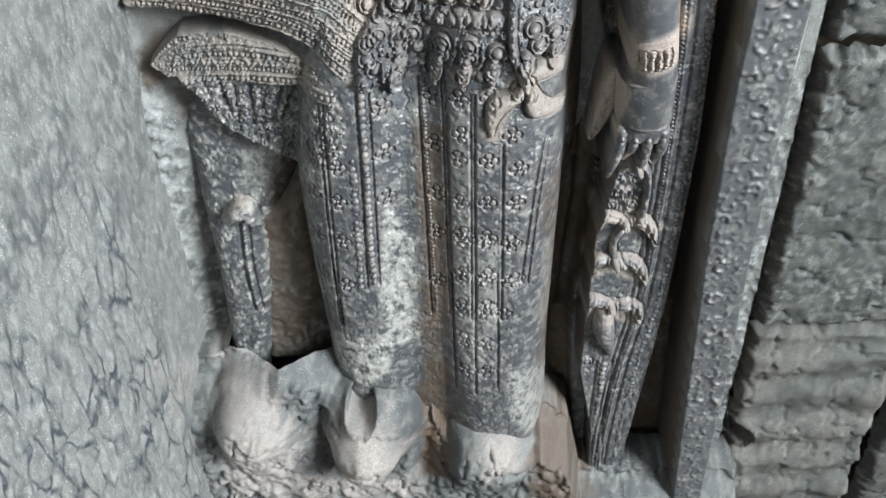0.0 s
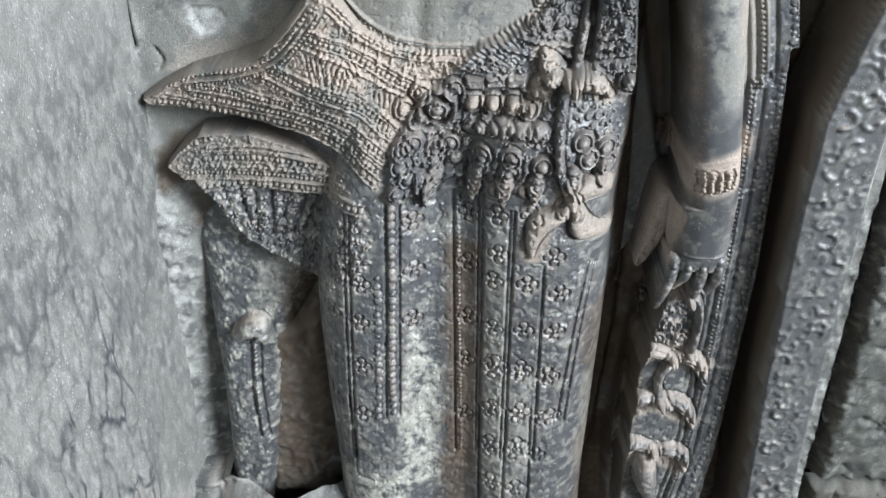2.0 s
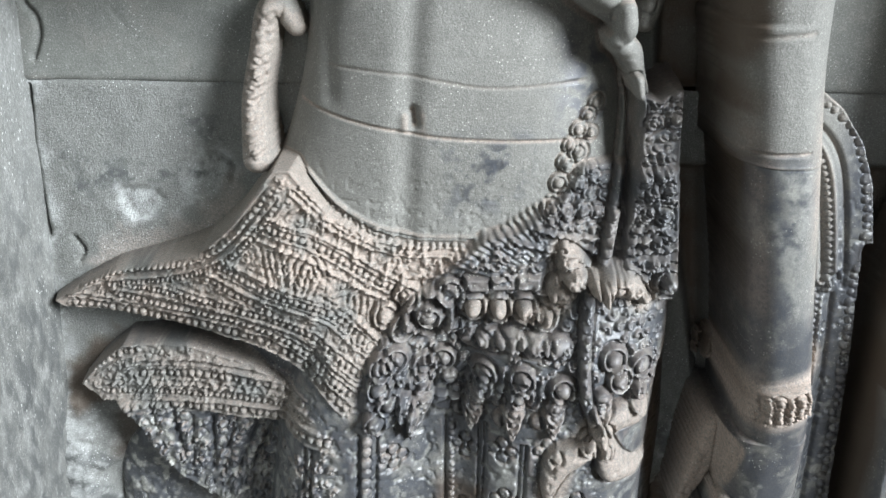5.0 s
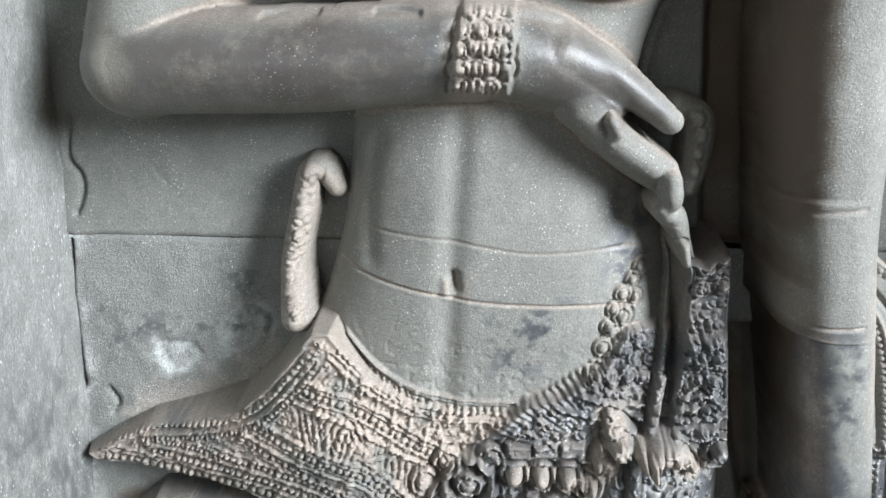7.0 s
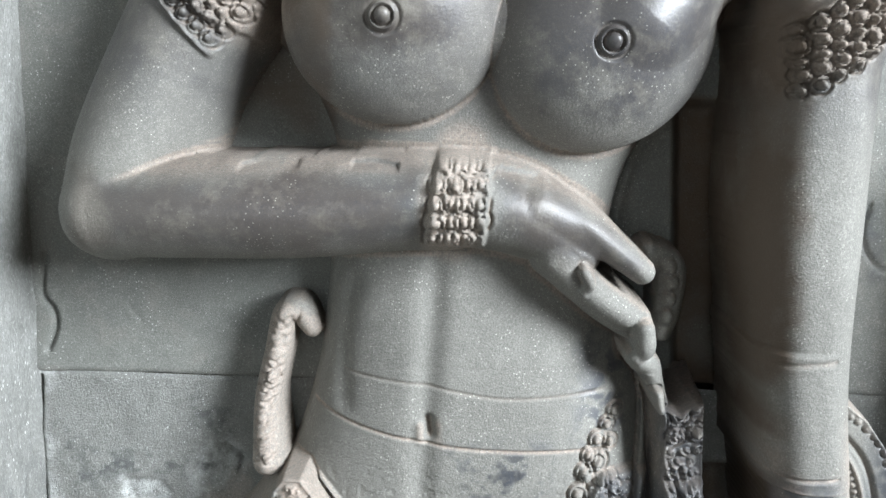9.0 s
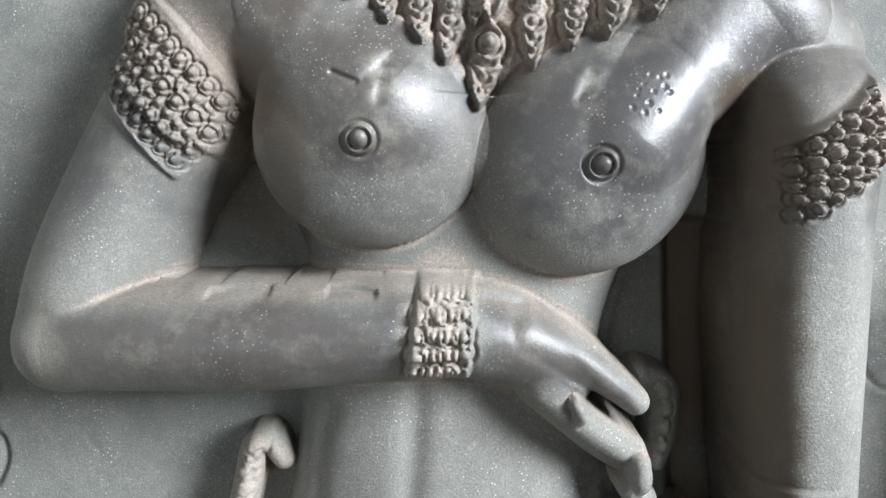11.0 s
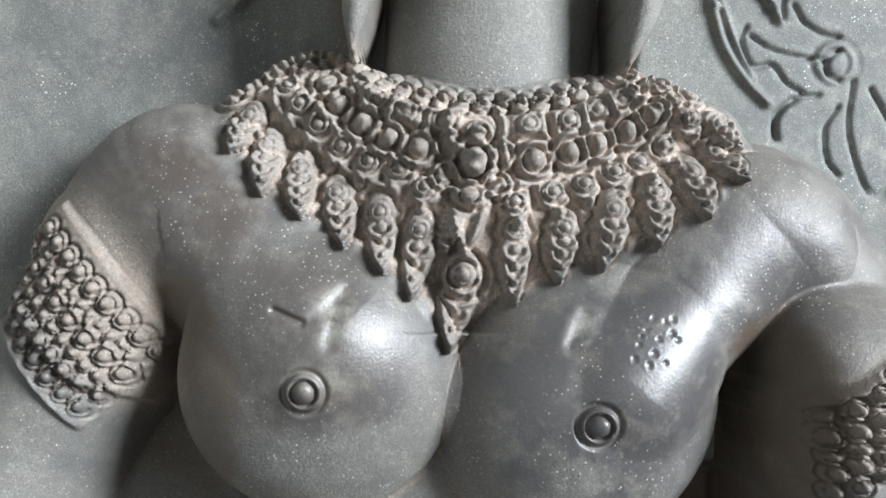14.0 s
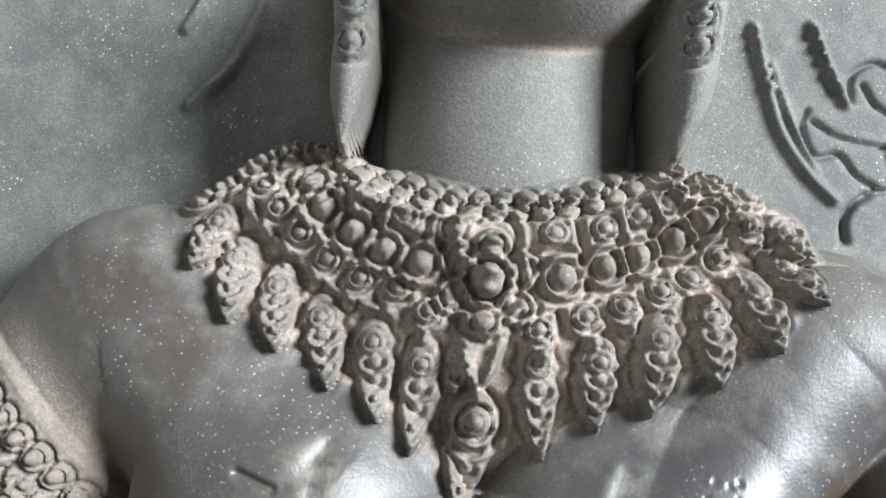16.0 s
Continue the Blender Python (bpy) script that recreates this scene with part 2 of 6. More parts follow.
class Relief:
    """A carved face: height h over the plane, over columns u and rows v."""

    def __init__(self, u, v, h=0.0):
        self.u, self.v = np.array(u), np.array(v)
        self.h = np.zeros((len(v), len(u))) + h
        self.stain_shade = np.zeros((len(v), len(u), 4))
        self.reach = 2.6

    def window(self, x0, z0, x1, z1):
        i, j = np.searchsorted(self.v, [z0, z1]), np.searchsorted(self.u, [x0, x1])
        s = np.s_[i[0]:i[1], j[0]:j[1]]
        return s, self.u[None, j[0]:j[1]], self.v[i[0]:i[1], None]

    def near(self, points, reach):
        p = np.array(points)
        return self.window(p[:, 0].min() - reach, p[:, 1].min() - reach, p[:, 0].max() + reach, p[:, 1].max() + reach)

    def distance(self, points, reach, radii=None):
        """Over a window: distance to a line, and a value that runs along it."""
        s, x, z = self.near(points, reach)
        best, along = np.full(np.broadcast(x, z).shape, 9.0), np.zeros(np.broadcast(x, z).shape)
        val = np.array(radii if radii is not None else np.linspace(0, 1, len(points)), float)
        p = np.array(points, float)
        for k in range(len(p) - 1):
            (ax, az), (bx, bz) = p[k], p[k + 1]
            dx, dz = bx - ax, bz - az
            f = np.clip(((x - ax) * dx + (z - az) * dz) / max(dx * dx + dz * dz, 1e-12), 0, 1)
            d = np.hypot(x - ax - f * dx, z - az - f * dz)
            here = d < best
            best, along = np.where(here, d, best), np.where(here, val[k] + f * (val[k + 1] - val[k]), along)
        return s, best, along

    def inside(self, polygon, reach=0.01):
        """Over a window: signed distance to a closed outline, positive inside."""
        p = list(map(tuple, polygon))
        s, d, _ = self.distance(p + [p[0]], reach)
        _, x, z = self.near(p + [p[0]], reach)
        within = np.zeros(d.shape, bool)
        for (ax, az), (bx, bz) in zip(p, p[1:] + [p[0]]):
            if az != bz:
                within ^= ((az > z) != (bz > z)) & (x < (bx - ax) * (z - az) / (bz - az) + ax)
        return s, np.where(within, d, -d)

    def flat(self, s):
        """1 on flat ground, falling to 0 on steep sides, which a tool cannot reach."""
        h = self.h[s]
        if min(h.shape) < 3:
            return 1.0
        i, j = s
        return 1 / (1 + (np.hypot(np.gradient(h, self.v[i], axis=0), np.gradient(h, self.u[j], axis=1)) / self.reach) ** 4)

    def raise_to(self, s, h, soft=0.0):
        old = self.h[s]
        if soft:
            k = np.clip(0.5 + 0.5 * (h - old) / soft, 0, 1)
            self.h[s] = old * (1 - k) + h * k + soft * k * (1 - k)
        else:
            self.h[s] = np.maximum(old, h)

    def column(self, rows, soft=0.012, power=2.0, base=0.0):
        """An upright rounded form: rows of z, left, right, height from bottom to top."""
        r = np.array(sorted(rows))
        zz = np.linspace(r[0, 0], r[-1, 0], 60)
        c = catmull(r, 10)
        left, right, top = (np.interp(zz, c[:, 0], c[:, k]) for k in (1, 2, 3))
        s, x, z = self.window(left.min(), zz[0], right.max(), zz[-1])
        left, right, top = (np.interp(z[:, 0], zz, q)[:, None] for q in (left, right, top))
        w = np.abs((2 * x - left - right) / (right - left))
        curve = np.minimum(top, 0.75 * (right - left))
        body = np.where(w < 1, base + top - curve + curve * np.maximum(1 - w ** power, 0) ** 0.5, -1)
        self.raise_to(s, body, soft)

    def limb(self, points, radii, tops, soft=0.01, base=0.0, power=2.0):
        """A rounded limb along a line; radii and tops at its points."""
        line = catmull(np.c_[points, radii, tops], 8)
        s, d, r = self.distance(line[:, :2], max(radii) * 1.1, line[:, 2])
        _, _, t = self.distance(line[:, :2], max(radii) * 1.1, line[:, 3])
        w = d / r
        curve = np.minimum(t, 1.7 * r)
        self.raise_to(s, np.where(w < 1, base + t - curve + curve * np.maximum(1 - w ** power, 0) ** 0.5, -1), soft)

    def strap(self, points, radii, tops):
        """A rounded cord or ribbon that lies on what is there."""
        line = catmull(np.c_[points, radii, tops], 8)
        s, d, r = self.distance(line[:, :2], max(radii) * 1.5, line[:, 2])
        _, _, t = self.distance(line[:, :2], max(radii) * 1.5, line[:, 3])
        w = d / r
        self.h[s] += np.where(w < 1, t * np.maximum(1 - w ** 2, 0) ** 0.5, 0) - 0.25 * t * np.exp(-((w - 1.15) / 0.15) ** 2)

    def blob(self, x, z, rx, rz, top, turn=0.0, base=0.0, soft=0.006, power=2.0, dome=0.5):
        reach = max(rx, rz)
        s, u, v = self.window(x - reach, z - reach, x + reach, z + reach)
        c, q = math.cos(radians(turn)), math.sin(radians(turn))
        w = np.hypot(((u - x) * c + (v - z) * q) / rx, (-(u - x) * q + (v - z) * c) / rz)
        self.raise_to(s, np.where(w < 1, base + top * np.maximum(1 - w ** power, 0) ** dome, -1), soft)

    def boss(self, x, z, r, top, ring=0.0, stretch=1.0, turn=0.0):
        """A bead on what is there already, with a ring round it if asked."""
        reach = r * max(1, stretch) * 1.35
        s, u, v = self.window(x - reach, z - reach, x + reach, z + reach)
        c, q = math.cos(turn), math.sin(turn)
        d = np.hypot(((u - x) * c + (v - z) * q) / stretch, -(u - x) * q + (v - z) * c) / r
        bump = np.sqrt(np.maximum(1 - d * d, 0)) * top
        if ring:
            bump = np.where(d < 1, np.sqrt(np.maximum(1 - (d / 0.58) ** 2, 0)) * top * 0.9 + ring * np.exp(-((d - 0.80) / 0.13) ** 2), 0)
        self.h[s] += (bump - 0.35 * top * np.exp(-((d - 1.13) / 0.13) ** 2)) * self.flat(s)

    def beads(self, line, r, top, step=None, ring=0.0, jitter=0.12):
        for x, z, wx, wz in spaced(line, step or 2.15 * r):
            k = 1 + jitter * (2 * random.random() - 1)
            self.boss(x + jitter * r * random.uniform(-1, 1), z + jitter * r * random.uniform(-1, 1), r * k, top * random.uniform(0.75, 1.1), ring)

    def stroke(self, line, r, top, soft=True):
        """A raised (top > 0) or cut (top < 0) line on what is there."""
        s, d, _ = self.distance(line, r * 2.2)
        prof = np.exp(-(d / r) ** 2) if soft else np.sqrt(np.maximum(1 - (d / r) ** 2, 0))
        self.h[s] += top * prof * self.flat(s)

    def plate(self, polygon, top, bevel=0.004, base=None, soft=0.0):
        s, d = self.inside(polygon, bevel)
        rise = smooth(-bevel * 0.2, bevel, d)
        if base is None:
            self.h[s] += top * rise
        else:
            self.raise_to(s, np.where(d > -bevel * 0.2, base + (top - base) * rise, -1), soft)
        return s, d

    def cut(self, polygon, depth, edge=0.006):
        s, d = self.inside(polygon, edge)
        self.h[s] -= depth * smooth(-edge * 0.5, edge, d)

    def zigzag(self, a, b, width, count, r, top):
        """A zigzag between two points."""
        a, b = np.array(a), np.array(b)
        n = np.array([-(b - a)[1], (b - a)[0]]) / np.hypot(*(b - a)) * width / 2
        self.stroke([a + (b - a) * k / count + n * (1 if k % 2 else -1) for k in range(count + 1)], r, top)

    def rosette(self, x, z, r, top):
        """A cut four-petalled flower."""
        for k in range(4):
            cx, cz = x + 0.55 * r * math.cos(k * math.pi / 2), z + 0.55 * r * math.sin(k * math.pi / 2)
            self.stroke([(cx + 0.42 * r * math.cos(q), cz + 0.42 * r * math.sin(q)) for q in np.linspace(0, 6.283, 9)], 0.0008, top)
        self.boss(x, z, r * 0.25, -top * 0.8)

    def drop(self, x0, z0, x1, z1, wide, top):
        """A hanging flame-shaped pendant from its head to its tip: notched sides, a knob, nested leaves."""
        a, b = np.array((x0, z0)), np.array((x1, z1))
        side = np.array([-(b - a)[1], (b - a)[0]]) / max(np.hypot(*(b - a)), 1e-6) * wide
        bend = side * random.uniform(-0.12, 0.12)
        at = (0, 0.14, 0.24, 0.40, 0.52, 0.66, 0.76, 0.90, 1.0)
        line = [a + (b - a) * k + bend * math.sin(k * 3.1) for k in at]
        s, d, r = self.distance(line, wide * 1.3, [wide * q for q in (0.62, 0.84, 0.64, 0.88, 0.70, 0.66, 0.44, 0.26, 0.05)])
        w = d / np.maximum(r, 1e-4)
        self.h[s] += np.where(w < 1, top * np.maximum(1 - w ** 3.5, 0) ** 0.5, 0) - 0.22 * top * np.exp(-((w - 1.2) / 0.2) ** 2)
        c = a + (b - a) * 0.12
        self.boss(c[0], c[1], wide * 0.48, top * 0.40, top * 0.22)
        for k in (0.34, 0.55, 0.74):
            c, tip, q = a + (b - a) * k, a + (b - a) * (k + 0.16), 0.62 - 0.42 * (k - 0.34)
            self.stroke([c + side * q, c + side * q * 0.8 + (tip - c) * 0.5, tip, c - side * q * 0.8 + (tip - c) * 0.5, c - side * q], wide * 0.13, top * 0.34)
            self.boss(c[0], c[1], wide * 0.28 * (1.3 - k), top * 0.30)

    def band(self, line, r, top, step=None, ring=0.0, jitter=0.22):
        """A row of small beads between two raised threads."""
        p = np.array(line, float)
        d = np.gradient(p, axis=0)
        n = np.c_[-d[:, 1], d[:, 0]] / np.maximum(np.hypot(*d.T), 1e-9)[:, None]
        self.beads(line, 0.60 * r, top * 0.85, 1.42 * r, 0, jitter)
        for e in (-1, 1):
            self.stroke(p + n * e * 1.18 * r, 0.0006, top * 0.55)

    def filigree(self, polygon, size, top, wide=0.13, knobs=True):
        """Small worn curls and knobs that fill the ground between other carving."""
        s, d = self.inside(polygon, 0.001)
        free = (d > size * 0.4) & (np.abs(self.h[s] - blurred(self.h[s], 4)) < 0.0009)
        (i0, i1), (j0, j1) = ((q.start, q.stop) for q in s)
        for row, z in enumerate(np.arange(self.v[i0], self.v[min(i1, len(self.v) - 1)], size * 0.9)):
            for x in np.arange(self.u[j0] + (row % 2) * size / 2, self.u[min(j1, len(self.u) - 1)], size):
                x1, z1 = x + random.uniform(-0.22, 0.22) * size, z + random.uniform(-0.22, 0.22) * size
                i, j = np.searchsorted(self.v, z1) - i0, np.searchsorted(self.u, x1) - j0
                if not (0 <= i < free.shape[0] and 0 <= j < free.shape[1] and free[i, j]):
                    continue
                turn, sweep = random.uniform(0, 6.283), random.uniform(2.2, 4.6)
                arc = [(x1 + size * (0.40 - 0.05 * q) * math.cos(turn + q), z1 + size * (0.40 - 0.05 * q) * math.sin(turn + q)) for q in np.linspace(0, sweep, 7)]
                self.stroke(arc, size * wide, top * random.uniform(0.6, 1.1))
                if knobs:
                    self.boss(x1, z1, size * 0.17, top * random.uniform(0.4, 1.0))

    def tint(self, s, channel, amount):
        self.stain_shade[s + (channel,)] = np.maximum(self.stain_shade[s + (channel,)], np.clip(amount, 0, 1))

    def patch(self, polygon, channel, amount=1.0, edge=0.01, ragged=None):
        s, d = self.inside(polygon, edge)
        if ragged is not None:
            d = d + edge * 1.6 * (ragged[s] - 0.5)
        self.tint(s, channel, amount * smooth(-edge * 0.6, edge * 0.6, d))


def surface(name, relief, keep, material, place, parent=None, back=None):
    """One mesh out of the cells of a relief where keep is true. place turns (u, v, h) into x, y, z."""
    cells = keep[:-1, :-1] | keep[1:, :-1] | keep[:-1, 1:] | keep[1:, 1:]
    used = np.zeros(keep.shape, bool)
    for a in (np.s_[:-1], np.s_[1:]):
        for b in (np.s_[:-1], np.s_[1:]):
            used[a, b] |= cells
    number = np.cumsum(used.ravel()).reshape(used.shape) - 1
    h = relief.h if back is None else np.where(keep, relief.h, back)
    uu, vv = np.meshgrid(relief.u, relief.v)
    co = np.stack(place(uu[used], vv[used], h[used]), -1)
    i, j = np.nonzero(cells)
    quads = np.stack([number[i, j], number[i, j + 1], number[i + 1, j + 1], number[i + 1, j]], -1)
    me = bpy.data.meshes.new(name)
    me.vertices.add(len(co))
    me.vertices.foreach_set("co", co.astype(np.float32).ravel())
    me.loops.add(quads.size)
    me.loops.foreach_set("vertex_index", quads.astype(np.int32).ravel())
    me.polygons.add(len(quads))
    me.polygons.foreach_set("loop_start", np.arange(0, quads.size, 4, dtype=np.int32))
    me.polygons.foreach_set("use_smooth", np.ones(len(quads), bool))
    me.update(calc_edges=True)
    att = me.attributes.new("stain_shade", "FLOAT_COLOR", "POINT")
    att.data.foreach_set("color", relief.stain_shade[used].astype(np.float32).ravel())
    me.materials.append(material)
    ob = new(name, me)
    ob.parent = parent
    return ob


def block(name, x0, x1, y0, y1, z0, z1, material, parent=None):
    bm = bmesh.new()
    bmesh.ops.create_cube(bm, size=1)
    for v in bm.verts:
        v.co = ((x0 + x1) / 2 + v.co.x * (x1 - x0), (y0 + y1) / 2 + v.co.y * (y1 - y0), (z0 + z1) / 2 + v.co.z * (z1 - z0))
    bmesh.ops.bevel(bm, geom=bm.edges[:], offset=0.006, segments=2, affect="EDGES")
    me = bpy.data.meshes.new(name)
    bm.to_mesh(me)
    bm.free()
    me.materials.append(material)
    ob = new(name, me)
    ob.parent = parent
    return ob


# ---- unseen room added round the niche: plain floor, ceiling, pierced walls that shape the light ----
for name, box in (("floor", (-2.6, 2.5, -3.6, 0.5, -0.2, 0.0)), ("ceiling", (-2.6, 2.5, -3.6, 0.5, 3.6, 3.8)),
                  ("wall_west", (-2.8, -2.6, -3.6, 0.5, 0, 3.6)), ("wall_north", (-2.6, 2.3, 0.05, 0.45, 0, 3.6)),
                  ("wall_east_low", (2.3, 2.5, -3.6, 0.5, 0, 2.0)), ("wall_east_head", (2.3, 2.5, -3.6, 0.5, 3.35, 3.6)),
                  ("wall_east_far", (2.3, 2.5, -3.6, -2.42, 2.0, 3.35)), ("wall_east_near", (2.3, 2.5, -1.20, 0.5, 2.0, 3.35)),
                  ("wall_south_west", (-2.6, -1.25, -3.6, -3.4, 0, 3.6)), ("wall_south_east", (0.45, 2.3, -3.6, -3.4, 0, 3.6)),
                  ("wall_south_low", (-1.25, 0.45, -3.6, -3.4, 0, 0.9)), ("wall_south_head", (-1.25, 0.45, -3.6, -3.4, 2.85, 3.6))):
    tagged(block(name, *box, PLAIN), "plain grey sandstone of an added unseen room", "stone wall", kind="structure")

# ---- carving grids ----
SU = np.arange(-0.262, 0.345, 0.00072)
SV = np.r_[np.arange(0.60, 0.84, 0.003), np.arange(0.84, 1.06, 0.0014), np.arange(1.06, 1.20, 0.0009), np.arange(1.20, 1.46, 0.00064),
           np.arange(1.46, 1.60, 0.0012), np.arange(1.60, 1.77, 0.00068), np.arange(1.77, 1.86, 0.0011)]
F = Relief(SU, SV)
ragged = turbulence(SU, SV, 0.022, 5, 4)
grain = turbulence(SU, SV, 0.006, 9, 3)

# ---- the standing figure: body ----
F.column([(1.652, -0.122, 0.13, 0.052), (1.623, -0.112, 0.113, 0.052), (1.594, -0.091, 0.094, 0.05), (1.562, -0.08, 0.075, 0.05), (1.525, -0.083, 0.067, 0.05), (1.486, -0.086, 0.075, 0.052), (1.447, -0.091, 0.088, 0.055), (1.408, -0.102, 0.096, 0.058), (1.382, -0.114, 0.107, 0.058), (1.348, -0.117, 0.119, 0.06), (1.313, -0.118, 0.121, 0.058)], power=2.6)
F.column([(1.38, -0.113, 0.126, 0.048), (1.325, -0.134, 0.128, 0.056), (1.274, -0.139, 0.129, 0.055), (1.218, -0.136, 0.131, 0.05), (1.146, -0.134, 0.129, 0.046)], power=3.2)
F.column([(1.366, -0.085, -0.004, 0.04), (1.335, -0.093, -0.006, 0.056), (1.298, -0.1, -0.008, 0.07), (1.232, -0.114, -0.009, 0.08), (1.145, -0.125, -0.01, 0.082), (1.046, -0.124, -0.015, 0.082), (0.929, -0.118, -0.016, 0.082), (0.849, -0.122, -0.024, 0.08)], soft=0.006, power=2.6)
F.column([(1.364, -0.004, 0.129, 0.045), (1.332, -0.006, 0.127, 0.062), (1.296, -0.008, 0.125, 0.078), (1.23, -0.009, 0.12, 0.086), (1.143, -0.007, 0.119, 0.088), (1.043, -0.006, 0.116, 0.088), (0.928, -0.006, 0.113, 0.088), (0.819, -0, 0.114, 0.086), (0.739, 0.001, 0.114, 0.07)], soft=0.006, power=2.8)
# the skirt's sunk middle cloth, between the legs
F.column([(1.27, -0.050, 0.046, 0.058), (1.20, -0.050, 0.046, 0.066), (1.10, -0.054, 0.046, 0.069), (1.00, -0.056, 0.046, 0.069), (0.90, -0.058, 0.048, 0.066), (0.80, -0.058, 0.050, 0.060)], soft=0.016, power=5.0)
# shoulders, breast, neck
F.limb([(-0.069, 1.683), (-0.108, 1.705), (-0.134, 1.681)], (0.042, 0.040, 0.036), (0.062, 0.060, 0.056), 0.02)
F.limb([(0.072, 1.687), (0.129, 1.695), (0.155, 1.675)], (0.045, 0.042, 0.034), (0.064, 0.064, 0.062), 0.02)
F.blob(*(0.011, 1.688), 0.124, 0.070, 0.058, 0, 0.0, 0.018, 2.2, 0.8)
F.limb([(-0.102, 1.687), (-0.07, 1.666), (-0.045, 1.645)], (0.034, 0.040, 0.05), (0.066, 0.076, 0.084), 0.02)
F.blob(*(-0.048, 1.635), 0.0540, 0.0535, 0.036, 8, 0.046, 0.016)
F.blob(*(0.053, 1.625), 0.051, 0.0575, 0.038, -38, 0.046, 0.016)
F.limb([(0.069, 1.634), (0.095, 1.666), (0.123, 1.693)], (0.028, 0.029, 0.034), (0.042, 0.034, 0.024), 0.02, 0.042)
F.column([(1.744, -0.03, 0.066, 0.04), (1.767, -0.029, 0.063, 0.042), (1.79, -0.029, 0.065, 0.044), (1.822, -0.031, 0.067, 0.044), (1.836, -0.034, 0.068, 0.044)], 0.01)
F.blob(*(0.023, 1.840), 0.054, 0.046, 0.098, 4, 0.0, 0.004, 2.5)
# collar bones and the mass under the necklace
F.limb([(-0.083, 1.732), (-0.04, 1.738), (0.012, 1.725), (0.07, 1.74), (0.109, 1.735)], (0.018, 0.022, 0.026, 0.022, 0.016), (0.040, 0.046, 0.052, 0.048, 0.042), 0.02)
# belly: furrow and navel
F.stroke(catmull([(-0.025, 1.515), (-0.027, 1.473), (-0.029, 1.425), (-0.031, 1.368)]), 0.007, -0.0030)
F.stroke(catmull([(-0.027, 1.431), (-0.026, 1.425)]), 0.0026, -0.0045)
F.stroke(catmull([(-0.031, 1.427), (-0.031, 1.421)]), 0.0030, 0.0020)
F.stroke([(-0.068, 1.5), (-0.074, 1.472), (-0.072, 1.436)], 0.005, -0.002)
# bent arm: upper arm, forearm, hand and fingers
F.limb([(-0.118, 1.688), (-0.138, 1.651), (-0.161, 1.61), (-0.18, 1.566), (-0.192, 1.535)], (0.040, 0.040, 0.036, 0.037, 0.029), (0.060, 0.064, 0.066, 0.068, 0.07), 0.006)
F.limb([(-0.191, 1.534), (-0.149, 1.538), (-0.096, 1.54), (-0.046, 1.544), (-0.018, 1.545)], (0.024, 0.0262, 0.0262, 0.0250, 0.0245), (0.076, 0.084, 0.088, 0.088, 0.088), 0.005)
F.limb([(-0.018, 1.547), (0.009, 1.543), (0.028, 1.535), (0.044, 1.523)], (0.024, 0.0235, 0.021, 0.0135), (0.086, 0.084, 0.080, 0.074), 0.006)
F.limb([(0.025, 1.547), (0.046, 1.536), (0.063, 1.524), (0.076, 1.514)], (0.0120, 0.0105, 0.0082, 0.0066), (0.078, 0.077, 0.074, 0.070), 0.009)
F.limb([(0.033, 1.521), (0.048, 1.507), (0.066, 1.494), (0.076, 1.489)], (0.0125, 0.0098, 0.0088, 0.0072), (0.076, 0.074, 0.070, 0.066), 0.006)
F.limb([(0.043, 1.509), (0.058, 1.494), (0.071, 1.485), (0.078, 1.481)], (0.010, 0.0075, 0.0065, 0.0055), (0.066, 0.062, 0.06, 0.056), 0.003)
F.limb([(0.046, 1.516), (0.049, 1.51), (0.047, 1.505)], (0.003, 0.003, 0.003), (0.080, 0.080, 0.076), 0.001)
F.limb([(0.078, 1.486), (0.079, 1.476), (0.076, 1.471)], (0.0055, 0.006, 0.005), (0.072, 0.07, 0.066), 0.001)
# flower stem held in the hand, and the streamer hanging from it
F.limb([(0.087, 1.517), (0.098, 1.51), (0.097, 1.488), (0.094, 1.476)], (0.007, 0.008, 0.0075, 0.006), (0.03, 0.034, 0.036, 0.036), 0.002)
F.beads([(0.094, 1.516), (0.097, 1.503), (0.094, 1.481)], 0.004, 0.003)
F.limb([(0.079, 1.468), (0.084, 1.463), (0.088, 1.454), (0.092, 1.443)], (0.007, 0.007, 0.005, 0.004), (0.062, 0.058, 0.054, 0.052), 0.002)
PANEL = [(0.09, 1.445), (0.1, 1.443), (0.108, 1.448), (0.116, 1.449), (0.117, 1.424), (0.118, 1.399)] + [(0.118, 1.412), (0.122, 1.347), (0.12, 1.327), (0.083, 1.326), (0.086, 1.373), (0.09, 1.411)]
F.plate(PANEL, 0.056, 0.004, 0.0, 0.001)
for line, r in (([(0.096, 1.438), (0.104, 1.441), (0.113, 1.443)], 0.0042), ([(0.095, 1.427), (0.104, 1.429), (0.114, 1.431)], 0.0045), ([(0.096, 1.433), (0.105, 1.435), (0.114, 1.437)], 0.003), ([(0.093, 1.425), (0.103, 1.428), (0.112, 1.431)], 0.0036), ([(0.091, 1.375), (0.102, 1.377), (0.114, 1.378)], 0.0045), ([(0.089, 1.365), (0.102, 1.366), (0.115, 1.367)], 0.0034), ([(0.052, 1.401), (0.062, 1.422), (0.074, 1.438)], 0.0042), ([(0.048, 1.39), (0.06, 1.407), (0.071, 1.422)], 0.0048), ([(0.053, 1.383), (0.065, 1.395), (0.073, 1.404)], 0.0042), ([(0.045, 1.383), (0.056, 1.379), (0.071, 1.379)], 0.0045)):
    F.beads(catmull(line), r, r, None, r * 0.3, 0.2)
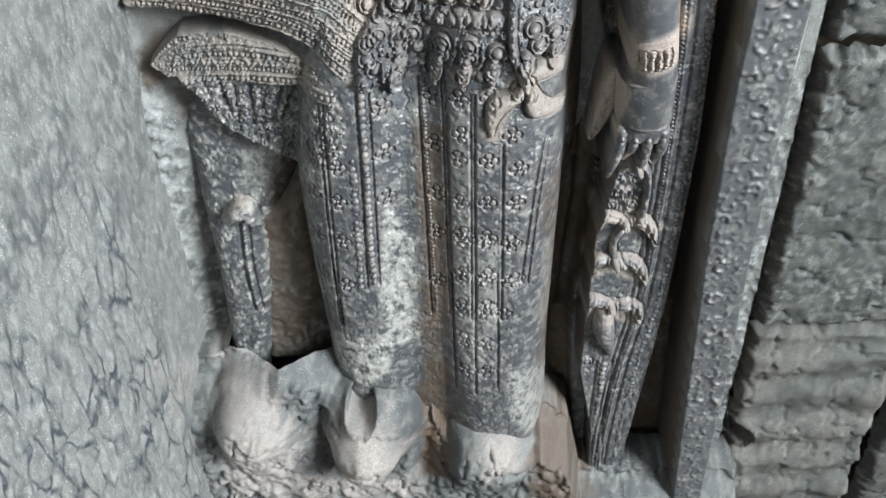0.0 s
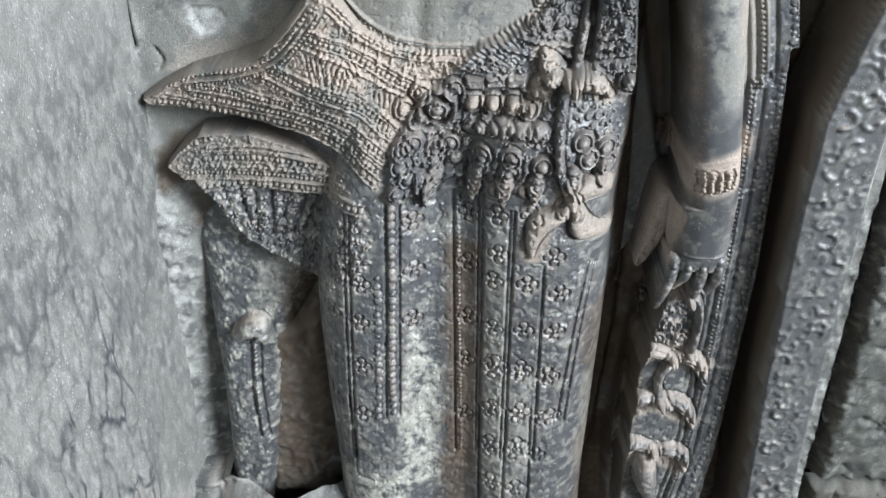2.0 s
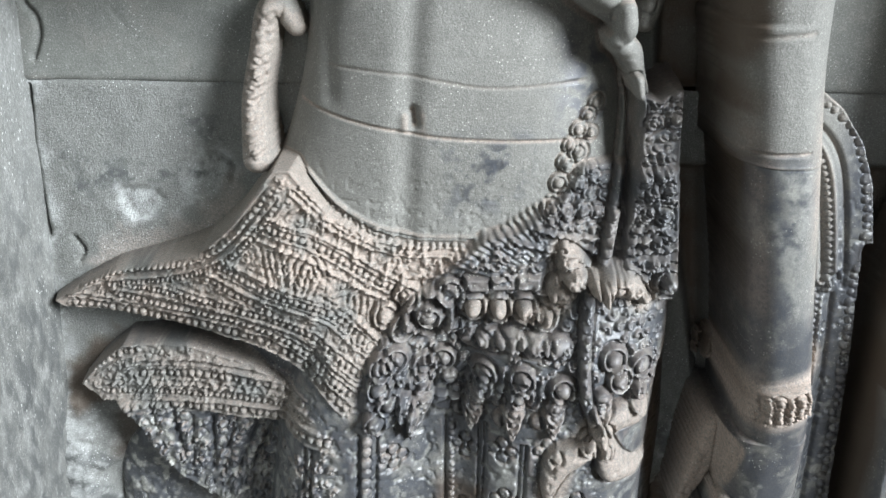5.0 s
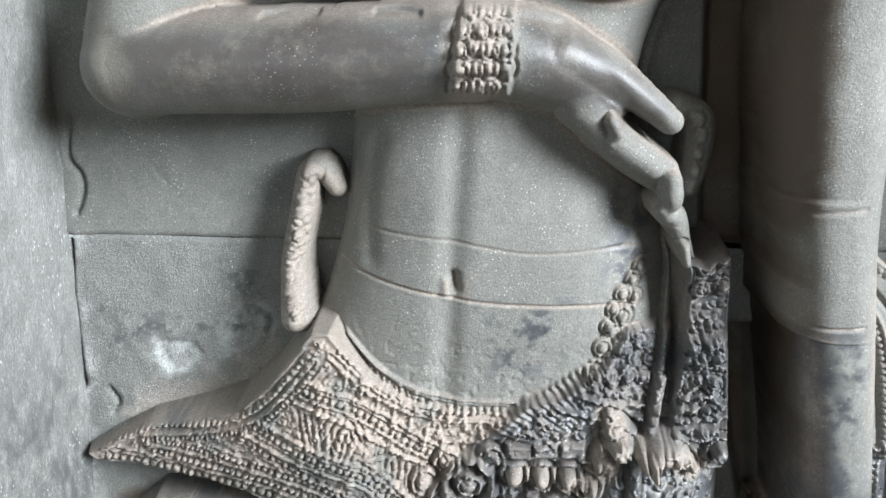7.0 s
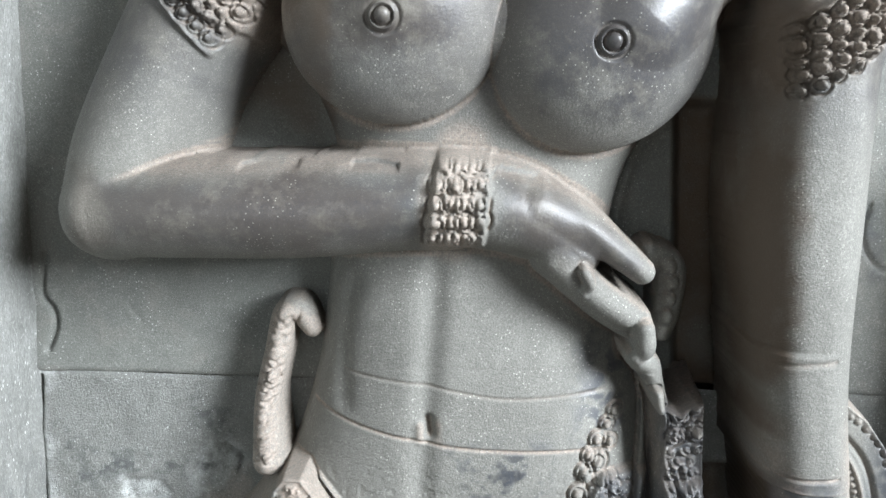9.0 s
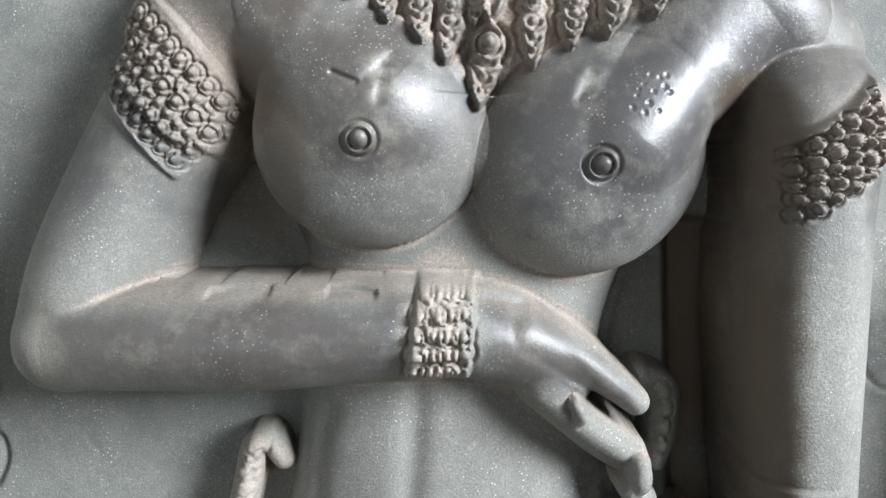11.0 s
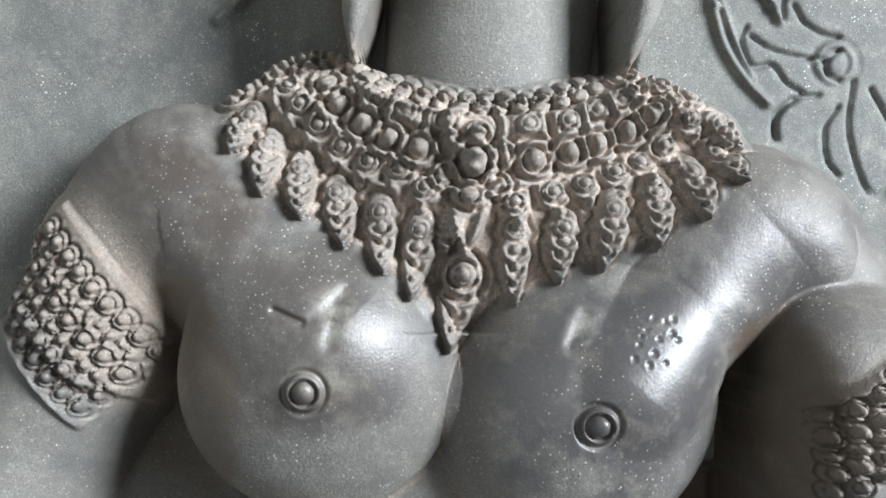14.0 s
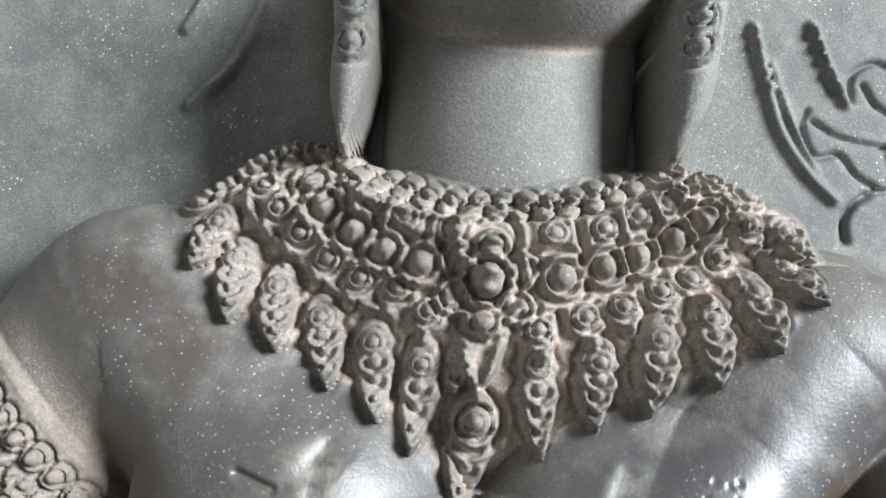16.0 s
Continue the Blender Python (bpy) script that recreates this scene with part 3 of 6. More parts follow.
for a, b in zip([(0.092, 1.408), (0.095, 1.411), (0.099, 1.412), (0.103, 1.414), (0.106, 1.414)], [(0.1, 1.388), (0.103, 1.389), (0.107, 1.391), (0.11, 1.392), (0.113, 1.393)]):
    F.stroke([a, b], 0.0016, 0.003)
F.strap([(0.088, 1.449), (0.09, 1.433), (0.087, 1.404), (0.081, 1.37), (0.076, 1.34)], (0.0042, 0.0038, 0.0036, 0.0036, 0.0036), (0.009, 0.010, 0.010, 0.010, 0.010))
F.filigree(PANEL, 0.0062, 0.0026)
# shawl panel behind the hanging arm, arched at its head, with grooved borders
SASH = [(0.176, 1.455), (0.191, 1.446), (0.204, 1.436), (0.218, 1.417), (0.227, 1.394), (0.235, 1.351)] + [(0.228, 1.355), (0.233, 1.281), (0.236, 1.179), (0.234, 1.082), (0.231, 0.983)] + [(0.223, 0.892), (0.211, 0.759), (0.21, 0.638), (0.167, 0.638), (0.164, 0.78), (0.145, 0.884), (0.146, 0.959)] + [(0.148, 1.078), (0.160, 1.130), (0.166, 1.170), (0.170, 1.235)]
F.plate(SASH, 0.042, 0.004, 0.0, 0.002)
EDGE = [(0.181, 1.444), (0.2, 1.431), (0.214, 1.414), (0.222, 1.386), (0.229, 1.339)] + [(0.223, 1.341), (0.226, 1.275), (0.227, 1.182), (0.225, 1.085), (0.22, 0.987)] + [(0.208, 0.897), (0.198, 0.765), (0.197, 0.645)]
F.beads(catmull(EDGE), 0.0024, 0.0015, 0.0056, 0, 0.35)
for shift in (0.011, 0.017, 0.023, 0.029):
    F.stroke(catmull([(x - shift, z - shift * 0.45) for x, z in EDGE]), 0.0016, -0.0022 if shift != 0.017 else 0.0022)
F.beads(catmull([(x - 0.020, z - 0.009) for x, z in EDGE]), 0.0018, 0.0014)
# hanging arm
F.column([(1.692, 0.125, 0.18, 0.03), (1.67, 0.12, 0.185, 0.07), (1.644, 0.12, 0.185, 0.092), (1.606, 0.123, 0.18, 0.092), (1.542, 0.124, 0.179, 0.092), (1.47, 0.132, 0.177, 0.092), (1.414, 0.136, 0.183, 0.092)], soft=0.004, power=2.6)
F.column([(1.482, 0.129, 0.171, 0.092), (1.412, 0.14, 0.182, 0.092), (1.348, 0.151, 0.189, 0.09), (1.278, 0.159, 0.198, 0.088), (1.24, 0.16, 0.202, 0.082), (1.208, 0.158, 0.204, 0.078)], soft=0.003, power=2.8)
F.column([(1.252, 0.154, 0.202, 0.082), (1.224, 0.155, 0.203, 0.076), (1.205, 0.157, 0.203, 0.073), (1.191, 0.159, 0.202, 0.070)], soft=0.003, power=4.5)
for line in ([(0.161, 1.202), (0.160, 1.178), (0.154, 1.150)], [(0.172, 1.200), (0.171, 1.184), (0.165, 1.170)], [(0.183, 1.200), (0.183, 1.177), (0.180, 1.154)], [(0.195, 1.200), (0.196, 1.182), (0.192, 1.166)]):
    F.limb(line, (0.0062, 0.0046, 0.0030), (0.072, 0.069, 0.060), 0.001)
    F.boss(line[0][0], line[0][1] - 0.006, 0.0028, 0.0022)
F.limb([(0.156, 1.243), (0.151, 1.219), (0.146, 1.196), (0.140, 1.176)], (0.009, 0.0085, 0.0065, 0.0035), (0.054, 0.049, 0.043, 0.036), 0.003, 0.0, 4.0)

# ---- the figure's dress ----
# bows and pendants that hang below the hand
for (cx, cz), left, right in (((0.1766, 1.089), [(0.157, 1.0965), (0.1485, 1.068)], [(0.193, 1.089), (0.207, 1.057)]),
                              ((0.1704, 1.044), [(0.153, 1.043), (0.1460, 1.012)], [(0.188, 1.040), (0.2035, 1.009)]),
                              ((0.1725, 0.984), [(0.153, 0.990), (0.1420, 0.952)], [(0.194, 0.982), (0.2040, 0.956)])):
    for wing_line in (left, right):
        (mx, mz), (tx, tz) = wing_line
        F.strap([(cx, cz), (mx, mz), ((mx + 2 * tx) / 3, (mz + tz) / 2 + 0.003), (tx, tz)], (0.0040, 0.0066, 0.0056, 0.0018), (0.007, 0.011, 0.009, 0.003))
        for k in (-0.4, 0.3):
            F.stroke(catmull([(cx, cz + k * 0.004), (mx, mz + k * 0.008), (tx, tz + 0.006)]), 0.0010, -0.0020)
    F.boss(cx, cz, 0.0068, 0.006, 0.003)
F.limb([(0.166, 0.974), (0.168, 0.950), (0.178, 0.914)], (0.008, 0.0105, 0.003), (0.058, 0.062, 0.048), 0.002)
F.strap([(0.1762, 1.160), (0.190, 1.148), (0.1935, 1.124), (0.190, 1.096)], (0.0030, 0.0030, 0.0030, 0.0034), (0.010, 0.011, 0.011, 0.009))
F.strap([(0.1766, 1.084), (0.1684, 1.068), (0.170, 1.050), (0.180, 1.037)], (0.0034, 0.0036, 0.0036, 0.0030), (0.007, 0.009, 0.008, 0.006))
F.filigree([(0.153, 1.145), (0.190, 1.145), (0.190, 1.100), (0.153, 1.105)], 0.0075, 0.0028)
F.beads([(0.173, 0.899), (0.171, 0.798), (0.178, 0.659)], 0.0034, 0.0022)
F.stroke([(0.165, 0.899), (0.163, 0.798), (0.168, 0.659)], 0.0018, -0.0025)
F.stroke([(0.182, 0.899), (0.179, 0.798), (0.187, 0.659)], 0.0018, -0.0025)
for x, z in [(0.152, 1.121), (0.163, 1.108), (0.17, 1.121), (0.156, 1.105), (0.154, 0.9), (0.175, 1.121), (0.181, 1.108)]:
    F.boss(x, z, 0.006, 0.004, 0.003)
# skirt flap at the hip, hanging in a worn point, and the low drape beside the leg
F.plate([(-0.223, 1.243), (-0.203, 1.217), (-0.182, 1.184), (-0.154, 1.166), (-0.115, 1.143), (-0.086, 1.186), (-0.092, 1.235), (-0.141, 1.252)], 0.034, 0.008, 0.0, 0.004)
F.limb([(-0.172, 1.165), (-0.187, 1.091), (-0.193, 1.02), (-0.203, 0.924), (-0.219, 0.852)], (0.055, 0.038, 0.030, 0.024, 0.022), (0.018, 0.028, 0.036, 0.038, 0.040), 0.014, 0.0, 4.0)
F.limb([(-0.196, 1.092), (-0.18, 1.101), (-0.173, 1.092)], (0.006, 0.009, 0.006), (0.044, 0.048, 0.044), 0.006)
F.stroke([(-0.188, 1.09), (-0.191, 1.026), (-0.188, 0.973)], 0.002, -0.003)
F.stroke([(-0.18, 1.09), (-0.182, 1.026), (-0.181, 0.973)], 0.002, -0.003)
F.beads([(-0.184, 1.09), (-0.186, 1.026), (-0.185, 0.973)], 0.0022, 0.0018)
for a, b in zip([(-0.193, 1.245), (-0.178, 1.244), (-0.165, 1.231), (-0.152, 1.232), (-0.138, 1.232), (-0.123, 1.233), (-0.112, 1.233)], [(-0.187, 1.221), (-0.173, 1.205), (-0.167, 1.197), (-0.154, 1.193), (-0.148, 1.193), (-0.139, 1.193), (-0.128, 1.199)]):
    F.stroke([a, b], 0.0016, -0.0028)
    F.beads([(a[0] + 0.006, a[1]), (b[0] + 0.006, b[1])], 0.003, 0.002, 0.0075, 0, 0.4)
# upper and lower wings of the belt cloth
LOW = [(-0.241, 1.245), (-0.227, 1.262), (-0.207, 1.279), (-0.164, 1.285), (-0.122, 1.278), (-0.089, 1.261), (-0.064, 1.232), (-0.091, 1.238), (-0.225, 1.233)]
def wing_plate(outline, low, high):
    s, d = F.inside(outline, 0.004)
    top = low + (high - low) * smooth(-0.255, -0.07, F.u[None, s[1]])
    F.raise_to(s, np.where(d > -0.001, top * smooth(-0.001, 0.003, d), -1), 0.001)
    return s, d


wing_plate(LOW, 0.020, 0.052)
UP = [(-0.253, 1.301), (-0.233, 1.314), (-0.209, 1.327), (-0.175, 1.337), (-0.151, 1.346), (-0.13, 1.366), (-0.116, 1.384), (-0.103, 1.401), (-0.091, 1.402), (-0.085, 1.395), (-0.069, 1.377), (-0.047, 1.365), (-0.021, 1.361), (0.01, 1.361), (-0.006, 1.344), (-0.026, 1.329), (-0.04, 1.308), (-0.05, 1.291), (-0.055, 1.28), (-0.059, 1.253), (-0.071, 1.266), (-0.091, 1.279), (-0.114, 1.29), (-0.152, 1.295), (-0.196, 1.296), (-0.245, 1.295)]
s, d = wing_plate(UP, 0.016, 0.062)
F.h[s] += np.where(d > 0, 0.010 * smooth(0, 0.06, d), 0)
F.band(catmull([(-0.241, 1.309), (-0.209, 1.323), (-0.172, 1.333), (-0.146, 1.343), (-0.124, 1.362), (-0.103, 1.388)]), 0.0030, 0.0026)
F.band(catmull([(-0.212, 1.316), (-0.173, 1.325), (-0.14, 1.338), (-0.118, 1.357), (-0.098, 1.382)]), 0.0024, 0.0022)
F.band(catmull([(-0.107, 1.367), (-0.079, 1.359), (-0.05, 1.342), (-0.03, 1.33)]), 0.0028, 0.0026)
F.band(catmull([(-0.087, 1.392), (-0.064, 1.372), (-0.035, 1.36), (0.002, 1.359)]), 0.0028, 0.0026)
F.band(catmull([(-0.138, 1.34), (-0.104, 1.33), (-0.074, 1.321), (-0.048, 1.3)]), 0.0026, 0.0024)
F.band(catmull([(-0.209, 1.311), (-0.165, 1.309), (-0.123, 1.307), (-0.091, 1.296), (-0.059, 1.273)]), 0.0028, 0.0026)
F.band(catmull([(-0.164, 1.319), (-0.122, 1.315), (-0.086, 1.307), (-0.054, 1.284)]), 0.0028, 0.0026, 0.0072, 0.0018)
F.band(catmull([(-0.238, 1.301), (-0.193, 1.301), (-0.15, 1.301), (-0.112, 1.297), (-0.085, 1.284), (-0.062, 1.264)]), 0.0036, 0.003, 0.0078)
F.band(catmull([(-0.204, 1.317), (-0.174, 1.318), (-0.144, 1.315)]), 0.0022, 0.002)
F.band(catmull([(-0.146, 1.332), (-0.13, 1.327), (-0.114, 1.321), (-0.098, 1.313)]), 0.0028, 0.002, 0.0068, 0, 0.3)
for line in ([(-0.112, 1.36), (-0.083, 1.351), (-0.054, 1.335), (-0.035, 1.323)], [(-0.105, 1.373), (-0.075, 1.363), (-0.046, 1.347), (-0.026, 1.335)], [(-0.086, 1.395), (-0.062, 1.376), (-0.033, 1.365), (0.007, 1.364)], [(-0.092, 1.387), (-0.068, 1.367), (-0.037, 1.355), (-0.002, 1.354)], [(-0.143, 1.335), (-0.109, 1.325), (-0.077, 1.316), (-0.051, 1.295)], [(-0.134, 1.344), (-0.101, 1.335), (-0.07, 1.326), (-0.046, 1.306)], [(-0.234, 1.308), (-0.191, 1.308), (-0.144, 1.309), (-0.104, 1.303), (-0.065, 1.277)], [(-0.208, 1.315), (-0.164, 1.314), (-0.12, 1.312), (-0.087, 1.302), (-0.057, 1.279)], [(-0.209, 1.319), (-0.164, 1.331), (-0.133, 1.347), (-0.111, 1.371)], [(-0.238, 1.306), (-0.199, 1.327), (-0.163, 1.336), (-0.133, 1.352), (-0.115, 1.372)]):
    F.stroke(catmull(line), 0.0011, 0.0020)
# hatched triangles and the zigzag between the bead rows
for (ax, az), (bx, bz) in zip([(-0.11, 1.355), (-0.102, 1.353), (-0.095, 1.35), (-0.087, 1.347), (-0.08, 1.344), (-0.07, 1.326), (-0.064, 1.323), (-0.059, 1.32), (-0.053, 1.318)], [(-0.106, 1.334), (-0.1, 1.334), (-0.095, 1.333), (-0.091, 1.333), (-0.085, 1.331), (-0.081, 1.331), (-0.074, 1.321), (-0.067, 1.313), (-0.061, 1.307)]):
    for k in (0.0, 0.5):
        F.stroke([(ax + k * 0.008, az - k * 0.004), (bx + k * 0.008, bz)], 0.0010, -0.0016)
F.zigzag(*[(-0.089, 1.381), (-0.03, 1.338)], 0.010, 14, 0.0010, 0.0018)
F.zigzag(*[(-0.078, 1.375), (-0.009, 1.348)], 0.008, 16, 0.0010, 0.0016)
F.band(catmull([(-0.222, 1.242), (-0.184, 1.248), (-0.139, 1.252), (-0.088, 1.252)]), 0.0026, 0.0022)
F.band(catmull([(-0.228, 1.232), (-0.176, 1.24), (-0.123, 1.244), (-0.072, 1.242)]), 0.0036, 0.0028, 0.0076)
F.band(catmull([(-0.206, 1.256), (-0.16, 1.264), (-0.117, 1.264), (-0.088, 1.26)]), 0.0034, 0.0026, 0.0074, 0.0016)
F.band(catmull([(-0.229, 1.256), (-0.213, 1.268), (-0.194, 1.275)]), 0.0032, 0.0024, 0.0072)
for line in ([(-0.221, 1.248), (-0.174, 1.255), (-0.13, 1.258), (-0.088, 1.257)], [(-0.218, 1.238), (-0.167, 1.245), (-0.122, 1.249), (-0.08, 1.248)], [(-0.2, 1.267), (-0.159, 1.274), (-0.124, 1.273), (-0.099, 1.27)], [(-0.205, 1.263), (-0.159, 1.27), (-0.125, 1.269), (-0.096, 1.265)]):
    F.stroke(catmull(line), 0.0011, 0.0020)
F.zigzag(*[(-0.216, 1.252), (-0.104, 1.262)], 0.008, 22, 0.0010, 0.0016)
# hatched triangles along the upper wing, and curls in the ground that is left
for (ax, az), (bx, bz), (cx, cz) in (((-0.106, 1.366), (-0.084, 1.351), (-0.101, 1.340)), ((-0.092, 1.336), (-0.072, 1.343), (-0.084, 1.353)), ((-0.071, 1.352), (-0.054, 1.333), (-0.072, 1.336)), ((-0.066, 1.330), (-0.044, 1.329), (-0.053, 1.309))):
    for k in range(7):
        f = k / 6
        F.stroke([(ax + (bx - ax) * f, az + (bz - az) * f), (ax + (cx - ax) * f + 0.35 * (bx - ax) * f, az + (cz - az) * f + 0.35 * (bz - az) * f)], 0.0007, -0.0016)
F.filigree(UP, 0.0058, 0.0013)
F.filigree(LOW, 0.0060, 0.0014)
F.filigree([(-0.215, 1.236), (-0.180, 1.190), (-0.115, 1.150), (-0.066, 1.190), (-0.064, 1.236)], 0.0078, 0.0026)
# jewelled girdle: combed fan, plaques, beads, great rosette
GIRDLE = [(0.011, 1.368), (0.03, 1.372), (0.051, 1.388), (0.064, 1.405), (0.115, 1.406), (0.123, 1.333), (0.123, 1.293), (0.113, 1.28), (0.033, 1.278), (-0.045, 1.25), (-0.056, 1.254), (-0.053, 1.289), (-0.038, 1.316), (-0.02, 1.336)]
F.plate(GIRDLE, 0.006, 0.004)
for k in range(17):
    f = k / 16
    (ax, az), (bx, bz), (cx, cz), (dx, dz) = [(-0.005, 1.352), (0.05, 1.388), (0.02, 1.344), (0.061, 1.365)]
    F.stroke([(ax + (bx - ax) * f, az + (bz - az) * f), (cx + (dx - cx) * f, cz + (dz - cz) * f)], 0.0017, 0.0034)
for line, r in (([(0.044, 1.377), (0.06, 1.371), (0.087, 1.37), (0.114, 1.373)], 0.0036), ([(0.042, 1.382), (0.062, 1.379), (0.086, 1.378), (0.113, 1.382)], 0.0042), ([(0.055, 1.396), (0.068, 1.389), (0.082, 1.386)], 0.004), ([(0.06, 1.403), (0.071, 1.396), (0.081, 1.393)], 0.004), ([(0.089, 1.4), (0.101, 1.402), (0.111, 1.404)], 0.005), ([(0.09, 1.391), (0.102, 1.393), (0.112, 1.395)], 0.004)):
    F.beads(catmull(line), r, r * 0.8, None, r * 0.3)
for line in ([(0.041, 1.372), (0.061, 1.366), (0.087, 1.364), (0.115, 1.368)], [(0.031, 1.364), (0.056, 1.359), (0.088, 1.358), (0.116, 1.361)]):
    F.stroke(catmull(line), 0.0016, 0.0032)
for x, z in [(0.009, 1.341), (0.023, 1.342), (0.037, 1.342), (0.081, 1.351), (0.093, 1.353), (0.106, 1.353)]:
    F.plate([(x - 0.0075, z - 0.005), (x + 0.0075, z - 0.005), (x + 0.007, z + 0.004), (x - 0.007, z + 0.004)], 0.006, 0.002)
F.stroke(catmull([(-0.002, 1.333), (0.024, 1.335), (0.05, 1.335)]), 0.0016, 0.003)
for x, z in [(0.007, 1.326), (0.021, 1.326), (0.035, 1.327), (0.046, 1.324), (0.114, 1.342)]:
    F.boss(x, z, 0.0085, 0.0085, 0.003)
    F.boss(x, z, 0.0045, 0.004)
F.boss(*(-0.017, 1.321), 0.0155, 0.007, 0.006)
F.boss(*(-0.017, 1.321), 0.0075, 0.004, 0.003)
for x, z in [(-0.029, 1.33), (-0.005, 1.335), (-0.005, 1.315), (-0.031, 1.312), (-0.041, 1.318)]:
    F.boss(x, z, 0.008, 0.006, 0.003)
for x, z in [(0.017, 1.308), (0.028, 1.31), (0.041, 1.309), (0.008, 1.307), (0.054, 1.309)]:
    F.boss(x, z, 0.0065, 0.005, 0, 1.3)
for x, z in [(-0.043, 1.291), (-0.035, 1.295), (-0.019, 1.288), (-0.009, 1.292), (0.014, 1.288), (0.035, 1.29), (-0.044, 1.279), (-0.038, 1.27), (-0.046, 1.259), (-0.021, 1.279), (0.012, 1.28), (0.035, 1.28), (0.057, 1.286), (0.085, 1.302), (0.089, 1.29), (0.102, 1.295), (0.105, 1.282)]:
    F.boss(x, z, 0.0078, 0.0062, 0.003)
for a, b in zip([(-0.019, 1.273), (0.01, 1.274), (0.031, 1.278), (0.054, 1.277), (-0.03, 1.27), (0.079, 1.282), (0.1, 1.282)], [(-0.027, 1.243), (0.007, 1.249), (0.03, 1.252), (0.053, 1.255), (-0.027, 1.249), (0.08, 1.264), (0.103, 1.267)]):
    F.drop(*a, *b, 0.0075, 0.006)
for x, z in [(-0.005, 1.28), (-0.001, 1.271), (0.001, 1.26), (0.022, 1.274), (0.024, 1.262), (0.043, 1.276), (0.045, 1.264), (0.065, 1.281)]:
    F.boss(x, z, 0.0045, 0.0035)
F.filigree(GIRDLE, 0.0070, 0.0026)
# cords with bows that hang over the girdle
for line in ([(0.072, 1.345), (0.061, 1.351), (0.055, 1.363)], [(0.063, 1.346), (0.055, 1.338), (0.052, 1.331)], [(0.073, 1.345), (0.086, 1.343), (0.102, 1.332)], [(0.073, 1.345), (0.088, 1.346), (0.099, 1.343)]):
    F.strap(line, (0.0055, 0.0085, 0.0030), (0.010, 0.012, 0.006))
F.boss(*(0.073, 1.344), 0.0075, 0.008, 0.004)
F.strap([(0.07, 1.338), (0.068, 1.302), (0.071, 1.278), (0.079, 1.259)], (0.0040, 0.0034, 0.0034, 0.0040), (0.008, 0.008, 0.008, 0.008))
for line in ([(0.079, 1.259), (0.092, 1.266), (0.105, 1.262), (0.109, 1.257)], [(0.074, 1.248), (0.059, 1.241), (0.053, 1.228), (0.052, 1.213)], [(0.084, 1.249), (0.088, 1.235), (0.098, 1.229), (0.113, 1.221)]):
    F.strap(line, (0.0050, 0.0085, 0.0055, 0.0020), (0.008, 0.009, 0.008, 0.004))
for x, z in [(0.074, 1.253), (0.082, 1.249), (0.08, 1.259)]:
    F.boss(x, z, 0.0062, 0.006, 0.003)
# ornament of the skirt: bead column, ruled lines, rosettes
F.beads(catmull([(-0.052, 1.248), (-0.053, 1.172), (-0.056, 1.098), (-0.056, 1.046)]), 0.0030, 0.0026, 0.0068)
for line in ([(-0.056, 1.248), (-0.058, 1.172), (-0.063, 1.045)], [(-0.046, 1.248), (-0.048, 1.172), (-0.052, 1.046)], [(-0.114, 1.196), (-0.118, 1.091), (-0.115, 0.981)], [(-0.088, 1.235), (-0.092, 1.125), (-0.095, 0.989)], [(-0.084, 1.235), (-0.088, 1.125), (-0.092, 0.989)], [(-0.007, 1.252), (-0.006, 1.136), (-0.005, 0.997)], [(0.013, 1.254), (0.013, 1.139), (0.013, 1.001)], [(0.016, 1.255), (0.016, 1.141), (0.016, 1.003)], [(0.039, 1.247), (0.038, 1.141), (0.038, 1.004)], [(0.036, 1.247), (0.035, 1.141), (0.034, 1.004)], [(0.062, 1.202), (0.062, 1.111), (0.062, 1.006)], [(0.096, 1.2), (0.088, 1.14), (0.08, 1.05)], [(0.101, 1.197), (0.093, 1.136), (0.086, 1.046)]):
    F.stroke(catmull(line), 0.0013, -0.0026)
F.beads(catmull([(-0.064, 1.188), (-0.066, 1.126), (-0.069, 1.04)]), 0.0028, 0.0018, 0.0072, 0, 0.3)
F.beads(catmull([(-0.003, 1.252), (-0.002, 1.136), (-0, 0.997)]), 0.0016, 0.0012, 0.004)
for line in ([(0.024, 1.186), (0.025, 1.141), (0.025, 1.098), (0.022, 1.055), (0.022, 1.01)], [(0.05, 1.187), (0.049, 1.144), (0.047, 1.101), (0.045, 1.056), (0.044, 1.014)], [(0.075, 1.178), (0.073, 1.143), (0.069, 1.1), (0.066, 1.054), (0.064, 1.012)], [(0.005, 1.236), (0.005, 1.194), (0.005, 1.143), (0.003, 1.1), (0.002, 1.042)], [(0.026, 1.242), (0.051, 1.245), (0.069, 1.211), (0.028, 1.21)], [(-0.1, 1.187), (-0.104, 1.146), (-0.106, 1.097), (-0.108, 1.051)], [(-0.078, 1.178), (-0.081, 1.142), (-0.081, 1.098), (-0.083, 1.046)], [(-0.037, 1.189), (-0.039, 1.143), (-0.037, 1.232)]):
    for x, z in line:
        F.rosette(x, z, 0.0085, -0.0022)
for line in ([(0.028, 1.106), (0.027, 1.059), (0.025, 1.018), (0.026, 0.974), (0.026, 0.93)], [(0.048, 1.105), (0.049, 1.061), (0.048, 1.022), (0.048, 0.973), (0.048, 0.933)], [(0.07, 1.098), (0.074, 1.054)]):
    for x, z in line:
        F.rosette(x, z, 0.010, -0.0022)
